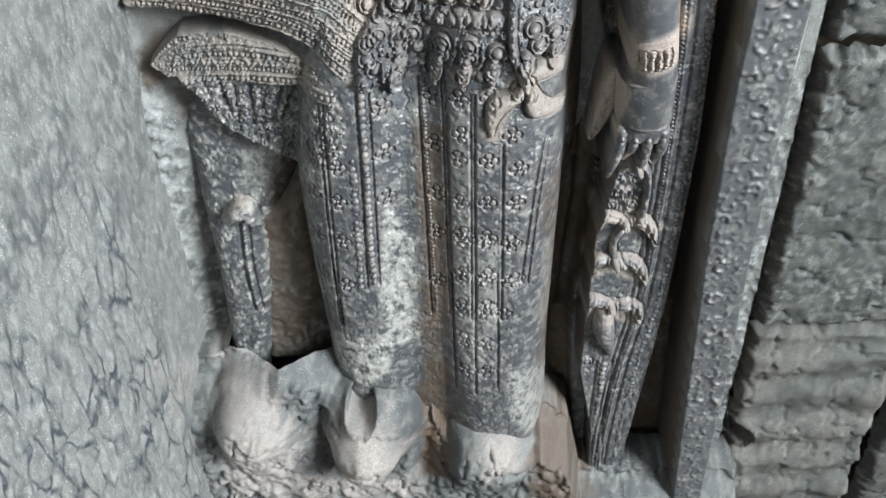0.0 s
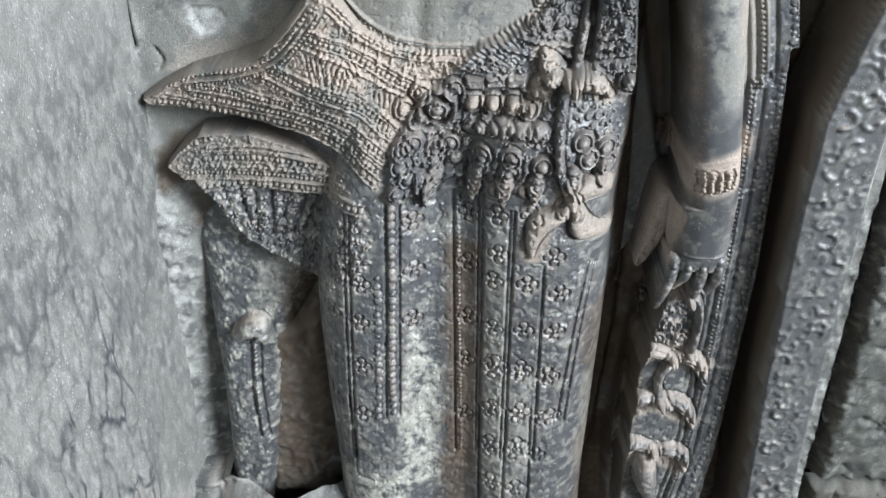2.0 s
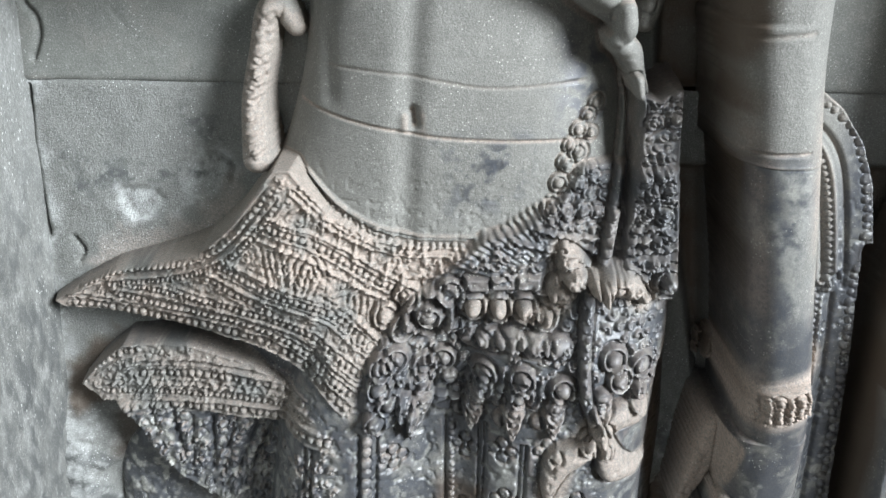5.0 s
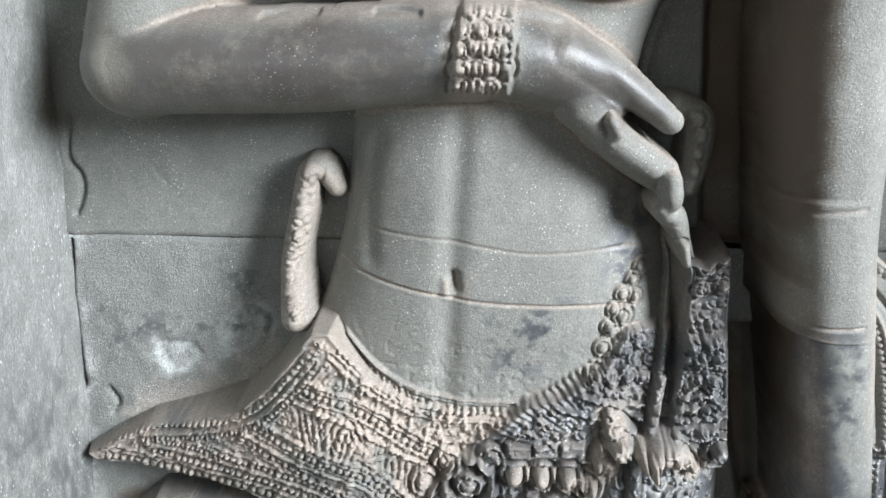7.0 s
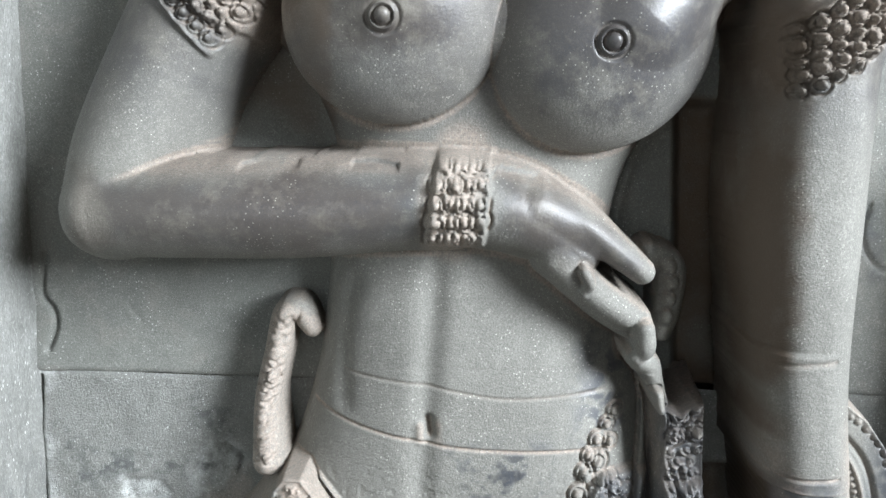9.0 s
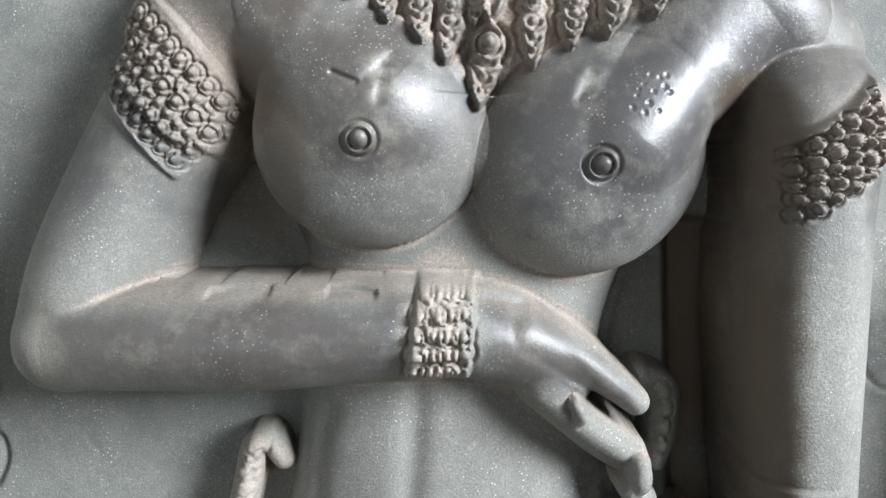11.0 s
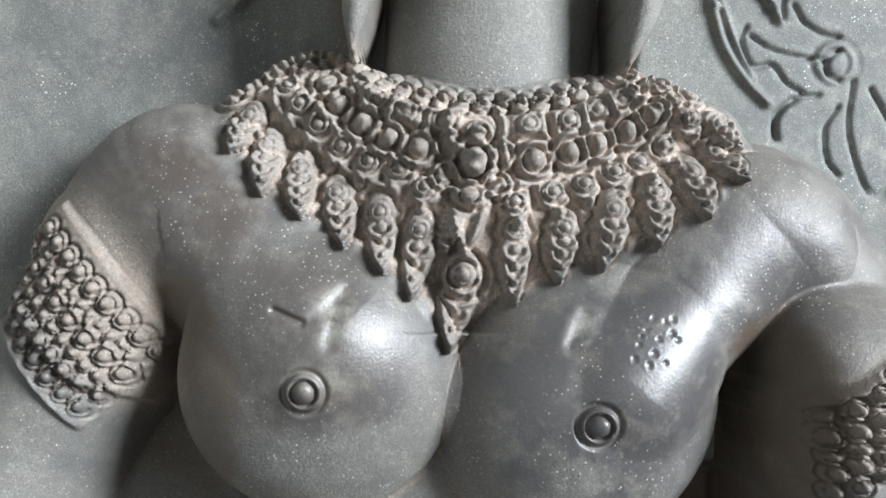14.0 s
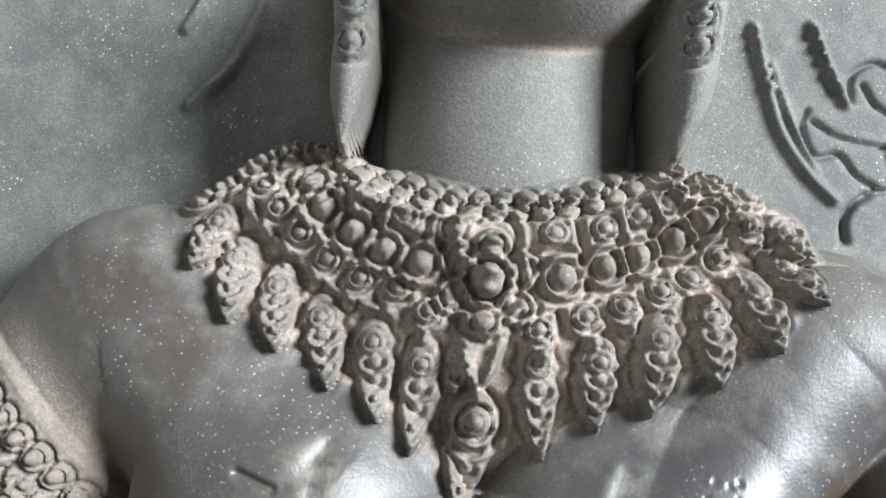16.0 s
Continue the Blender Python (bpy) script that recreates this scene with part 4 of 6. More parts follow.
for line in ([(0.016, 1.052), (0.016, 0.978), (0.017, 0.896)], [(0.038, 1.054), (0.037, 0.981), (0.037, 0.899)], [(0.058, 1.054), (0.059, 0.981), (0.059, 0.908)], [(-0.111, 1.062), (-0.108, 1.011), (-0.104, 0.964)], [(-0.094, 1.061), (-0.092, 1.011), (-0.092, 0.972)]):
    F.stroke(line, 0.0014, -0.0026)
# twisted stick on the hip
F.limb([(-0.093, 1.469), (-0.1, 1.479), (-0.107, 1.477), (-0.111, 1.457), (-0.116, 1.429), (-0.114, 1.399)], (0.006, 0.0075, 0.0072, 0.0072, 0.0075, 0.009), (0.022, 0.026, 0.028, 0.030, 0.034, 0.045), 0.002)
for x, z, wx, wz in spaced(catmull([(-0.107, 1.477), (-0.111, 1.457), (-0.116, 1.429), (-0.114, 1.399)]), 0.0055):
    F.stroke([(x - 0.006, z - 0.001 + random.uniform(-0.002, 0.002)), (x + 0.006, z + 0.003)], 0.0012, -0.0018 * random.uniform(0.3, 1.0))
F.beads(catmull([(-0.100, 1.479), (-0.107, 1.477), (-0.111, 1.457), (-0.116, 1.429), (-0.114, 1.399)]), 0.0042, 0.0018, 0.0060, 0, 0.5)

# ---- bracelets and armlets ----
def ringed(line, across, rows, r, top, step):
    """Rows of bosses side by side across a limb; line runs along one edge, across leads to the other."""
    for k in range(rows):
        f = (k + 0.5) / rows
        shifted = [(x + across[0] * f, z + across[1] * f) for x, z in line]
        F.beads(catmull(shifted), r, top, step, r * 0.35, 0.22)
        F.stroke(catmull([(x + across[0] * (k + 1) / rows, z + across[1] * (k + 1) / rows) for x, z in line]), r * 0.30, top * 0.35)


BR = [(-0.024, 1.569), (-0.027, 1.549), (-0.028, 1.527)]
F.plate([(-0.025, 1.571), (0.002, 1.571), (-0.001, 1.525), (-0.03, 1.526)], 0.004, 0.002)
ringed(BR, (0.026, 0.0005), 4, 0.0044, 0.0048, 0.0078)
F.plate([(0.152, 1.288), (0.191, 1.297), (0.194, 1.277), (0.155, 1.262)], 0.006, 0.004)
ringed([(0.148, 1.286), (0.169, 1.286), (0.192, 1.292)], (0.0, -0.019), 4, 0.0031, 0.0046, 0.0056)
AL = [(-0.151, 1.692), (-0.132, 1.673), (-0.117, 1.656), (-0.104, 1.64)]
F.plate([(-0.166, 1.686), (-0.148, 1.699), (-0.13, 1.682), (-0.102, 1.648), (-0.115, 1.619), (-0.139, 1.63), (-0.165, 1.66)], 0.004, 0.003)
for k, (r, h) in enumerate(((0.0042, 0.0046), (0.0026, 0.003), (0.0044, 0.005), (0.0030, 0.0034), (0.0036, 0.004), (0.0042, 0.0045))):
    F.beads(catmull([(x - 0.0050 * k - 0.003, z - 0.0041 * k - 0.002) for x, z in AL]), r, h, 1.9 * r, r * 0.3, 0.08)
F.stroke(catmull([(x - 0.010, z - 0.008) for x, z in AL]), 0.0016, 0.003)
F.stroke(catmull([(x - 0.032, z - 0.0265) for x, z in AL]), 0.0016, 0.003)
AR = [(0.127, 1.632), (0.137, 1.636), (0.153, 1.646), (0.168, 1.66)]
F.plate([(0.124, 1.631), (0.133, 1.637), (0.151, 1.646), (0.168, 1.663), (0.171, 1.62), (0.152, 1.609), (0.135, 1.604), (0.124, 1.604)], 0.004, 0.003)
for k in range(5):
    F.beads(catmull([(x + 0.001 * k, z - 0.0066 * k - 0.005) for x, z in AR]), 0.0042 if k % 2 else 0.0034, 0.006, 0.0082, 0.0016, 0.2)
F.stroke(catmull(AR), 0.0018, 0.004)

# ---- the necklace: rows of beads, plaques, rosettes and hanging leaves ----
F.reach = 9.0
COLLAR = [(-0.096, 1.744), (-0.076, 1.762), (-0.058, 1.770), (-0.040, 1.768), (-0.016, 1.753), (0.01, 1.748), (0.036, 1.750), (0.056, 1.761), (0.073, 1.768), (0.096, 1.760), (0.117, 1.742), (0.117, 1.728), (0.11, 1.714), (0.096, 1.699), (0.078, 1.688), (0.058, 1.679), (0.042, 1.673), (0.026, 1.664), (0.01, 1.654), (0.002, 1.645), (-0.014, 1.665), (-0.026, 1.674), (-0.041, 1.684), (-0.057, 1.693), (-0.072, 1.703), (-0.085, 1.719)]
F.plate(COLLAR, 0.030, 0.007, 0.0, 0.008)
s, d = F.plate(COLLAR, 0.0022, 0.006)
collar_area = (s, d)
for line in ([(-0.039, 1.766), (-0.028, 1.757), (-0.015, 1.750), (-0.001, 1.745), (0.018, 1.745), (0.034, 1.746), (0.048, 1.752), (0.061, 1.760)], [(-0.043, 1.761), (-0.030, 1.751), (-0.016, 1.745), (-0, 1.741), (0.018, 1.741), (0.034, 1.742), (0.047, 1.746), (0.060, 1.753)]):
    F.beads(catmull(line), 0.0037, 0.0044, 0.0077, 0, 0.1)
F.stroke(catmull([(-0.035, 1.744), (-0.023, 1.74), (-0.008, 1.737), (0.006, 1.737)]), 0.0013, 0.0028)
for (x, z), turn in zip([(-0.036, 1.747), (-0.029, 1.741), (-0.018, 1.737), (-0.004, 1.733), (0.029, 1.733), (0.045, 1.735), (0.056, 1.74), (0.066, 1.745), (0.073, 1.751)], (-40, -25, -18, -8, 6, 12, 20, 28, 35)):
    c, q = math.cos(radians(turn)), math.sin(radians(turn))
    F.plate([(x + a * c - b * q, z + a * q + b * c) for a, b in ((-0.0078, -0.0062), (0.0078, -0.0062), (0.0078, 0.0056), (0.002, 0.0072), (-0.0078, 0.0056))], 0.0052, 0.0028)
    F.boss(x, z, 0.0042, 0.0026, 0.0016)
for x, z in [(-0.05, 1.749), (-0.045, 1.74), (-0.035, 1.732), (-0.025, 1.726), (-0.013, 1.722), (0.032, 1.719), (0.046, 1.723), (0.057, 1.727), (0.069, 1.733), (0.078, 1.74)]:
    F.boss(x, z, 0.0078, 0.0062, 0.0030)
    F.boss(x, z, 0.0036, 0.0018)
for line in ([(-0.055, 1.742), (-0.047, 1.732), (-0.034, 1.723), (-0.02, 1.717), (-0.006, 1.714)], [(0.02, 1.708), (0.035, 1.712), (0.051, 1.718), (0.067, 1.724), (0.086, 1.736)], [(0.02, 1.724), (0.035, 1.726), (0.049, 1.731), (0.065, 1.739), (0.075, 1.745)], [(-0.072, 1.75), (-0.068, 1.737), (-0.054, 1.724), (-0.038, 1.712), (-0.021, 1.705)]):
    F.stroke(catmull(line), 0.0018, 0.0042)
for (x, z), turn in zip([(-0.065, 1.746), (-0.059, 1.737), (-0.052, 1.729), (-0.043, 1.721), (-0.032, 1.715), (-0.02, 1.712), (-0.01, 1.705), (0.024, 1.7), (0.039, 1.705), (0.051, 1.709), (0.063, 1.714), (0.074, 1.719), (0.084, 1.726), (0.086, 1.744), (0.094, 1.737)], (-60, -50, -45, -38, -32, -25, -10, 10, 14, 18, 22, 26, 32, 45, 40)):
    c, q = math.cos(radians(turn)), math.sin(radians(turn))
    F.plate([(x + a * c - b * q, z + a * q + b * c) for a, b in ((-0.0072, 0.0066), (-0.0066, -0.003), (0.0, -0.0082), (0.0066, -0.003), (0.0072, 0.0066), (0.0, 0.0078))], 0.0048, 0.0025)
    F.boss(x, z + 0.002, 0.0042, 0.0034, 0.002)
    F.boss(x + 0.006 * q, z - 0.0065, 0.0026, 0.0022)
for a, b in zip([(-0.078, 1.736), (-0.071, 1.725), (-0.058, 1.717), (-0.044, 1.707), (-0.027, 1.7), (-0.011, 1.694), (0.024, 1.695), (0.043, 1.696), (0.061, 1.704), (0.077, 1.711), (0.092, 1.72), (0.103, 1.728), (0.104, 1.739)],
                [(-0.085, 1.718), (-0.071, 1.701), (-0.056, 1.693), (-0.039, 1.682), (-0.024, 1.673), (-0.014, 1.664), (0.025, 1.663), (0.041, 1.672), (0.057, 1.677), (0.077, 1.686), (0.095, 1.697), (0.111, 1.712), (0.115, 1.727)]):
    F.drop(*a, *b, 0.0078, 0.0056)
for x, z in [(-0.071, 1.757), (-0.063, 1.762), (-0.055, 1.764), (-0.047, 1.763), (-0.058, 1.755), (0.077, 1.761), (0.088, 1.758), (0.082, 1.753), (-0.081, 1.750), (-0.088, 1.744), (0.098, 1.752), (0.068, 1.758)]:
    F.boss(x, z, 0.0068, 0.005, 0.002, 1.2, 0.6)
# centre jewel and long middle pendant
F.boss(*(0.009, 1.731), 0.0135, 0.006, 0.004)
for k in range(6):
    x, z = (0.008, 1.716)
    F.boss(x + 0.0115 * math.cos(k * 1.047 + 0.4), z + 0.0115 * math.sin(k * 1.047 + 0.4), 0.0062, 0.005, 0.0025)
F.boss(*(0.008, 1.717), 0.0095, 0.010, 0.004)
F.boss(*(0.008, 1.717), 0.0055, 0.004)
F.plate([(-0.002, 1.708), (0.019, 1.709), (0.015, 1.699), (0.008, 1.697), (0.001, 1.701)], 0.007, 0.003)
F.plate([(-0.004, 1.699), (0.015, 1.699), (0.013, 1.689), (0.005, 1.68), (0.001, 1.685)], 0.007, 0.003)
F.stroke([(0.001, 1.699), (0.005, 1.681)], 0.0016, 0.003)
F.stroke([(0.012, 1.699), (0.006, 1.681)], 0.0016, 0.003)
F.boss(*(0.005, 1.674), 0.0085, 0.007, 0.004)
F.drop(*(0.005, 1.678), *(0.001, 1.645), 0.0092, 0.0064)
F.drop(*(-0.001, 1.693), *(-0.001, 1.681), 0.005, 0.004)
# ear pendants
F.limb([(-0.039, 1.821), (-0.037, 1.798), (-0.039, 1.779), (-0.040, 1.761)], (0.0078, 0.0074, 0.0062, 0.0015), (0.062, 0.061, 0.058, 0.052), 0.001)
F.beads([(-0.038, 1.813), (-0.037, 1.794), (-0.037, 1.785)], 0.0062, 0.003, 0.014, 0.002)
F.limb([(0.079, 1.826), (0.076, 1.803), (0.074, 1.780), (0.069, 1.760)], (0.0095, 0.0090, 0.0070, 0.0015), (0.062, 0.061, 0.058, 0.052), 0.001)
F.beads([(0.076, 1.818), (0.074, 1.799), (0.073, 1.79)], 0.0062, 0.0035, 0.010, 0.002)
F.reach = 2.6
# breasts' worn bosses, scars and drilled pits
for x, z in [(-0.05, 1.631), (0.053, 1.622)]:
    F.boss(x, z, 0.0068, 0.0026, 0.0016)
    F.boss(x, z, 0.0040, 0.0016)
F.stroke([(-0.048, 1.656), (-0.042, 1.661), (-0.038, 1.666)], 0.003, -0.0012)
F.stroke([(-0.042, 1.648), (-0.04, 1.658)], 0.003, -0.0012)
F.stroke([(-0.062, 1.659), (-0.052, 1.655)], 0.0014, -0.0016)
F.stroke([(0.044, 1.65), (0.049, 1.661)], 0.003, -0.0012)
for x, z in [(0.067, 1.651), (0.07, 1.656), (0.072, 1.648), (0.074, 1.653), (0.077, 1.659), (0.079, 1.655), (0.073, 1.66), (0.065, 1.646), (0.07, 1.644), (0.076, 1.645), (0.08, 1.66), (0.068, 1.654), (0.081, 1.653)]:
    F.boss(x, z, random.uniform(0.0010, 0.0018), -0.0005)
# stone joints that run across the body and arm
JOINTS = ([(-0.09, 1.431), (-0.07, 1.426), (-0.04, 1.421), (0.001, 1.417), (0.071, 1.416)], [(0.123, 1.475), (0.144, 1.477), (0.162, 1.479)], [(0.126, 1.422), (0.149, 1.421), (0.168, 1.422)], [(-0.073, 1.452), (-0.027, 1.449), (0.013, 1.444), (0.064, 1.447)])
for k, line in enumerate(JOINTS):
    F.stroke(catmull(line), 0.0009, -0.0012 if k < 3 else -0.0006)

# gashes along the top of the bent forearm
F.reach = 9.0
for line in ([(-0.064, 1.5635), (-0.054, 1.5640), (-0.044, 1.5628)], [(0.006, 1.5622), (0.017, 1.5598), (0.030, 1.5565)], [(-0.118, 1.561), (-0.105, 1.5635), (-0.092, 1.563)]):
    F.stroke(catmull(line), 0.0016, -0.0040)
F.reach = 2.6

# ---- wear, stains and painted shade of the figure ----
crisp = F.h - blurred(F.h, 2)
F.h += np.clip(0.55 * crisp, -0.0007, 0.0007) * (F.h > 0.012)
pitted = turbulence(SU, SV, 0.0040, 15, 2)
worn = 1 - (smooth(0.146, 0.156, F.u) * smooth(0.208, 0.200, F.u))[None, :] * (smooth(1.192, 1.200, F.v) * smooth(1.44, 1.40, F.v))[:, None]
F.h -= 0.0011 * worn * smooth(0.58, 0.72, pitted) * smooth(1.44, 1.30, F.v)[:, None] * smooth(0.004, 0.012, F.h)
s, d = collar_area
F.h[s] += 0.0011 * (pitted[s] - 0.5) * smooth(0, 0.004, d)
F.h += (0.00015 + 0.0014 * smooth(1.42, 1.25, F.v)[:, None]) * (0.15 + 0.85 * worn) * (grain - 0.5) * smooth(0.0, 0.01, F.h)
F.h += 0.003 * worn * (ragged - 0.5) * smooth(1.30, 1.05, F.v)[:, None] * smooth(0.0, 0.01, F.h)
VV, UU = F.v[:, None], F.u[None, :]
hollow = blurred(F.h, 7) - F.h
ledge = np.gradient(F.h, F.v, axis=0)
S = F.stain_shade
carvings = smooth(0.0004, 0.0016, np.abs(F.h - blurred(F.h, 4)))
S[..., 0] = smooth(1.36, 1.30, VV + 0.05 * (ragged - 0.5)) * 0.97
S[..., 0] = np.maximum(S[..., 0], (0.50 + 0.30 * smooth(0.42, 0.62, ragged)) * smooth(1.56, 1.62, VV) * smooth(1.80, 1.70, VV))
S[..., 3] = 0.28 * smooth(1.56, 1.64, VV + 0.04 * (ragged - 0.5)) * smooth(1.78, 1.72, VV)
F.patch([(-0.077, 1.686), (-0.028, 1.679), (-0.002, 1.647), (-0.006, 1.618), (-0.042, 1.597), (-0.071, 1.604), (-0.082, 1.641)], 0, 0.92, 0.03, ragged)
F.patch([(-0.085, 1.690), (-0.028, 1.679), (-0.010, 1.650), (-0.020, 1.618), (-0.050, 1.600), (-0.085, 1.604)], 3, 0.40, 0.03, ragged)
F.patch([(0.006, 1.651), (0.047, 1.673), (0.105, 1.703), (0.135, 1.713), (0.157, 1.686), (0.157, 1.654), (0.11, 1.649), (0.09, 1.619), (0.065, 1.594), (0.019, 1.598)], 0, 1.0, 0.03, ragged)
F.patch([(-0.137, 1.712), (-0.104, 1.728), (-0.077, 1.71), (-0.077, 1.688), (-0.102, 1.681), (-0.135, 1.695)], 0, 0.95, 0.02, ragged)
F.patch([(-0.150, 1.715), (-0.104, 1.735), (-0.077, 1.715), (-0.066, 1.690), (-0.090, 1.655), (-0.108, 1.645)], 3, 0.55, 0.02, ragged)
F.patch([(-0.150, 1.715), (-0.104, 1.735), (-0.077, 1.715), (-0.066, 1.690), (-0.090, 1.655), (-0.108, 1.645)], 0, 1.0, 0.02, ragged)
F.patch([(-0.174, 1.552), (-0.102, 1.557), (-0.034, 1.56), (-0.03, 1.542), (-0.044, 1.537), (-0.103, 1.527), (-0.164, 1.536)], 0, 1.0, 0.02, ragged)
F.patch([(-0.201, 1.557), (-0.102, 1.559), (-0.034, 1.561), (-0.029, 1.532), (-0.103, 1.519), (-0.197, 1.519)], 3, 0.40, 0.02, ragged)
F.patch([(0.005, 1.564), (0.034, 1.555), (0.075, 1.521), (0.071, 1.51), (0.036, 1.523), (0.006, 1.535)], 3, 0.40, 0.02, ragged)
F.patch([(0.005, 1.562), (0.034, 1.552), (0.073, 1.521), (0.07, 1.513), (0.035, 1.531), (0.006, 1.543)], 0, 0.7, 0.02, ragged)
F.patch([(0.132, 1.42), (0.168, 1.418), (0.182, 1.295), (0.151, 1.294)], 0, 1.0, 0.012, ragged)
F.patch([(-0.111, 1.331), (-0.088, 1.335), (-0.082, 1.321), (-0.052, 1.308), (-0.064, 1.295), (-0.112, 1.321)], 0, 0.5, 0.01, ragged)
wing = np.zeros_like(F.h)
for outline in (UP, LOW):
    s, d = F.inside(outline, 0.004)
    wing[s] = np.maximum(wing[s], smooth(-0.001, 0.004, d))
S[..., 0] *= 1 - 0.75 * wing
S[..., 2] = np.maximum(S[..., 2], wing * (0.40 + 0.45 * smooth(1.24, 1.36, VV)) * smooth(0.25, 0.6, ragged))
S[..., 2] = np.maximum(S[..., 2], 0.55 * (1 - 0.85 * smooth(1.575, 1.60, VV)) * smooth(-0.8, -2.4, ledge) * smooth(0.2, 0.5, ragged) * smooth(0.0, 0.01, F.h))
# pale dust tint on raised carving paints light tops against shaded gaps
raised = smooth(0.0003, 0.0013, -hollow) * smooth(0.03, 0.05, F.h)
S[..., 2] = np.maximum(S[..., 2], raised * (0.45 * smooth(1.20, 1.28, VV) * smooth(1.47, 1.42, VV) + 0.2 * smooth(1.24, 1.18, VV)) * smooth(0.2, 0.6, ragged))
S[..., 2] = np.maximum(S[..., 2], smooth(0.0005, 0.0022, hollow) * carvings * 0.55 * smooth(1.20, 1.42, VV))
s, d = collar_area
S[s + (2,)] = np.maximum(S[s + (2,)], smooth(0.0, 0.006, d) * (0.42 + 0.55 * smooth(-0.0010, 0.0010, hollow[s])))
S[s + (0,)] *= 1 - 0.35 * smooth(0.0, 0.006, d)
S[s + (3,)] *= 1 - smooth(-0.002, 0.006, d)
S[s + (3,)] += 0.34 * smooth(0.0, 0.006, d) * smooth(0.0004, 0.0016, -hollow[s]) * smooth(0.35, 0.6, ragged[s])
for outline in (GIRDLE, PANEL):
    F.patch(outline, 0, 0.9, 0.006, ragged)
    s, d = F.inside(outline, 0.004)
    S[s + (2,)] *= 1 - 0.45 * smooth(0, 0.004, d)
east = smooth(0.195, 0.215, UU) * smooth(1.50, 1.44, VV)
S[..., 2] *= 1 - 0.8 * east
S[..., 0] = np.maximum(S[..., 0], east)
crumbF = turbulence(F.u, F.v, 0.0055, 77, 2)
S[..., 1] = np.maximum(S[..., 1], 0.42 * worn * smooth(0.63, 0.74, pitted) * smooth(1.42, 1.30, VV))
S[..., 1] = np.maximum(S[..., 1], (0.38 + 0.4 * smooth(-0.07, -0.12, UU)) * smooth(0.56, 0.70, crumbF) * smooth(1.27, 1.20, VV))
F.h += 0.0022 * (crumbF - 0.5) * smooth(-0.07, -0.12, UU) * smooth(1.25, 1.20, VV) * smooth(0.0, 0.01, F.h)
for outline in ([(-0.19, 1.553), (-0.102, 1.558), (-0.031, 1.562), (-0.029, 1.532), (-0.103, 1.522), (-0.178, 1.525)], [(0.004, 1.562), (0.034, 1.552), (0.075, 1.521), (0.071, 1.51), (0.036, 1.523), (0.005, 1.535)]):
    s, d = F.inside(outline, 0.01)
    k = smooth(-0.006, 0.006, d + 0.01 * (ragged[s] - 0.5))
    S[s + (2,)] *= 1 - 0.8 * k
    S[s + (0,)] = np.maximum(S[s + (0,)], 0.85 * k)
# dusty bows, bracelet and thumb
for line, r in (([(0.056, 1.36), (0.057, 1.349), (0.052, 1.332)], 0.012), ([(0.073, 1.344), (0.088, 1.343), (0.101, 1.332)], 0.011), ([(0.053, 1.214), (0.059, 1.241), (0.074, 1.253)], 0.012), ([(0.075, 1.259), (0.092, 1.265), (0.105, 1.262)], 0.011), ([(0.084, 1.249), (0.09, 1.233), (0.113, 1.221)], 0.010), ([(0.149, 1.276), (0.172, 1.278), (0.195, 1.286)], 0.020), ([(0.151, 1.239), (0.147, 1.201), (0.136, 1.176)], 0.014), ([(0.151, 1.09), (0.175, 1.096), (0.203, 1.079)], 0.013), ([(0.15, 1.028), (0.171, 1.035), (0.199, 1.019)], 0.012), ([(0.14, 0.972), (0.168, 0.979), (0.197, 0.963)], 0.013), ([(0.007, 1.326), (0.021, 1.326), (0.046, 1.324)], 0.008), ([(-0.093, 1.469), (-0.107, 1.477), (-0.116, 1.429), (-0.114, 1.399)], 0.012), ([(0.128, 1.619), (0.150, 1.627), (0.168, 1.641)], 0.022), ([(-0.013, 1.57), (-0.018, 1.549), (-0.017, 1.528)], 0.018), ([(0.168, 1.171), (0.171, 1.151)], 0.01), ([(-0.154, 1.686), (-0.132, 1.665), (-0.112, 1.639)], 0.03)):
    s, d, _ = F.distance(line, r)
    F.tint(s, 2, 0.6 * smooth(r, r * 0.4, d))
    S[s + (0,)] *= 1 - 0.7 * smooth(r, r * 0.5, d)
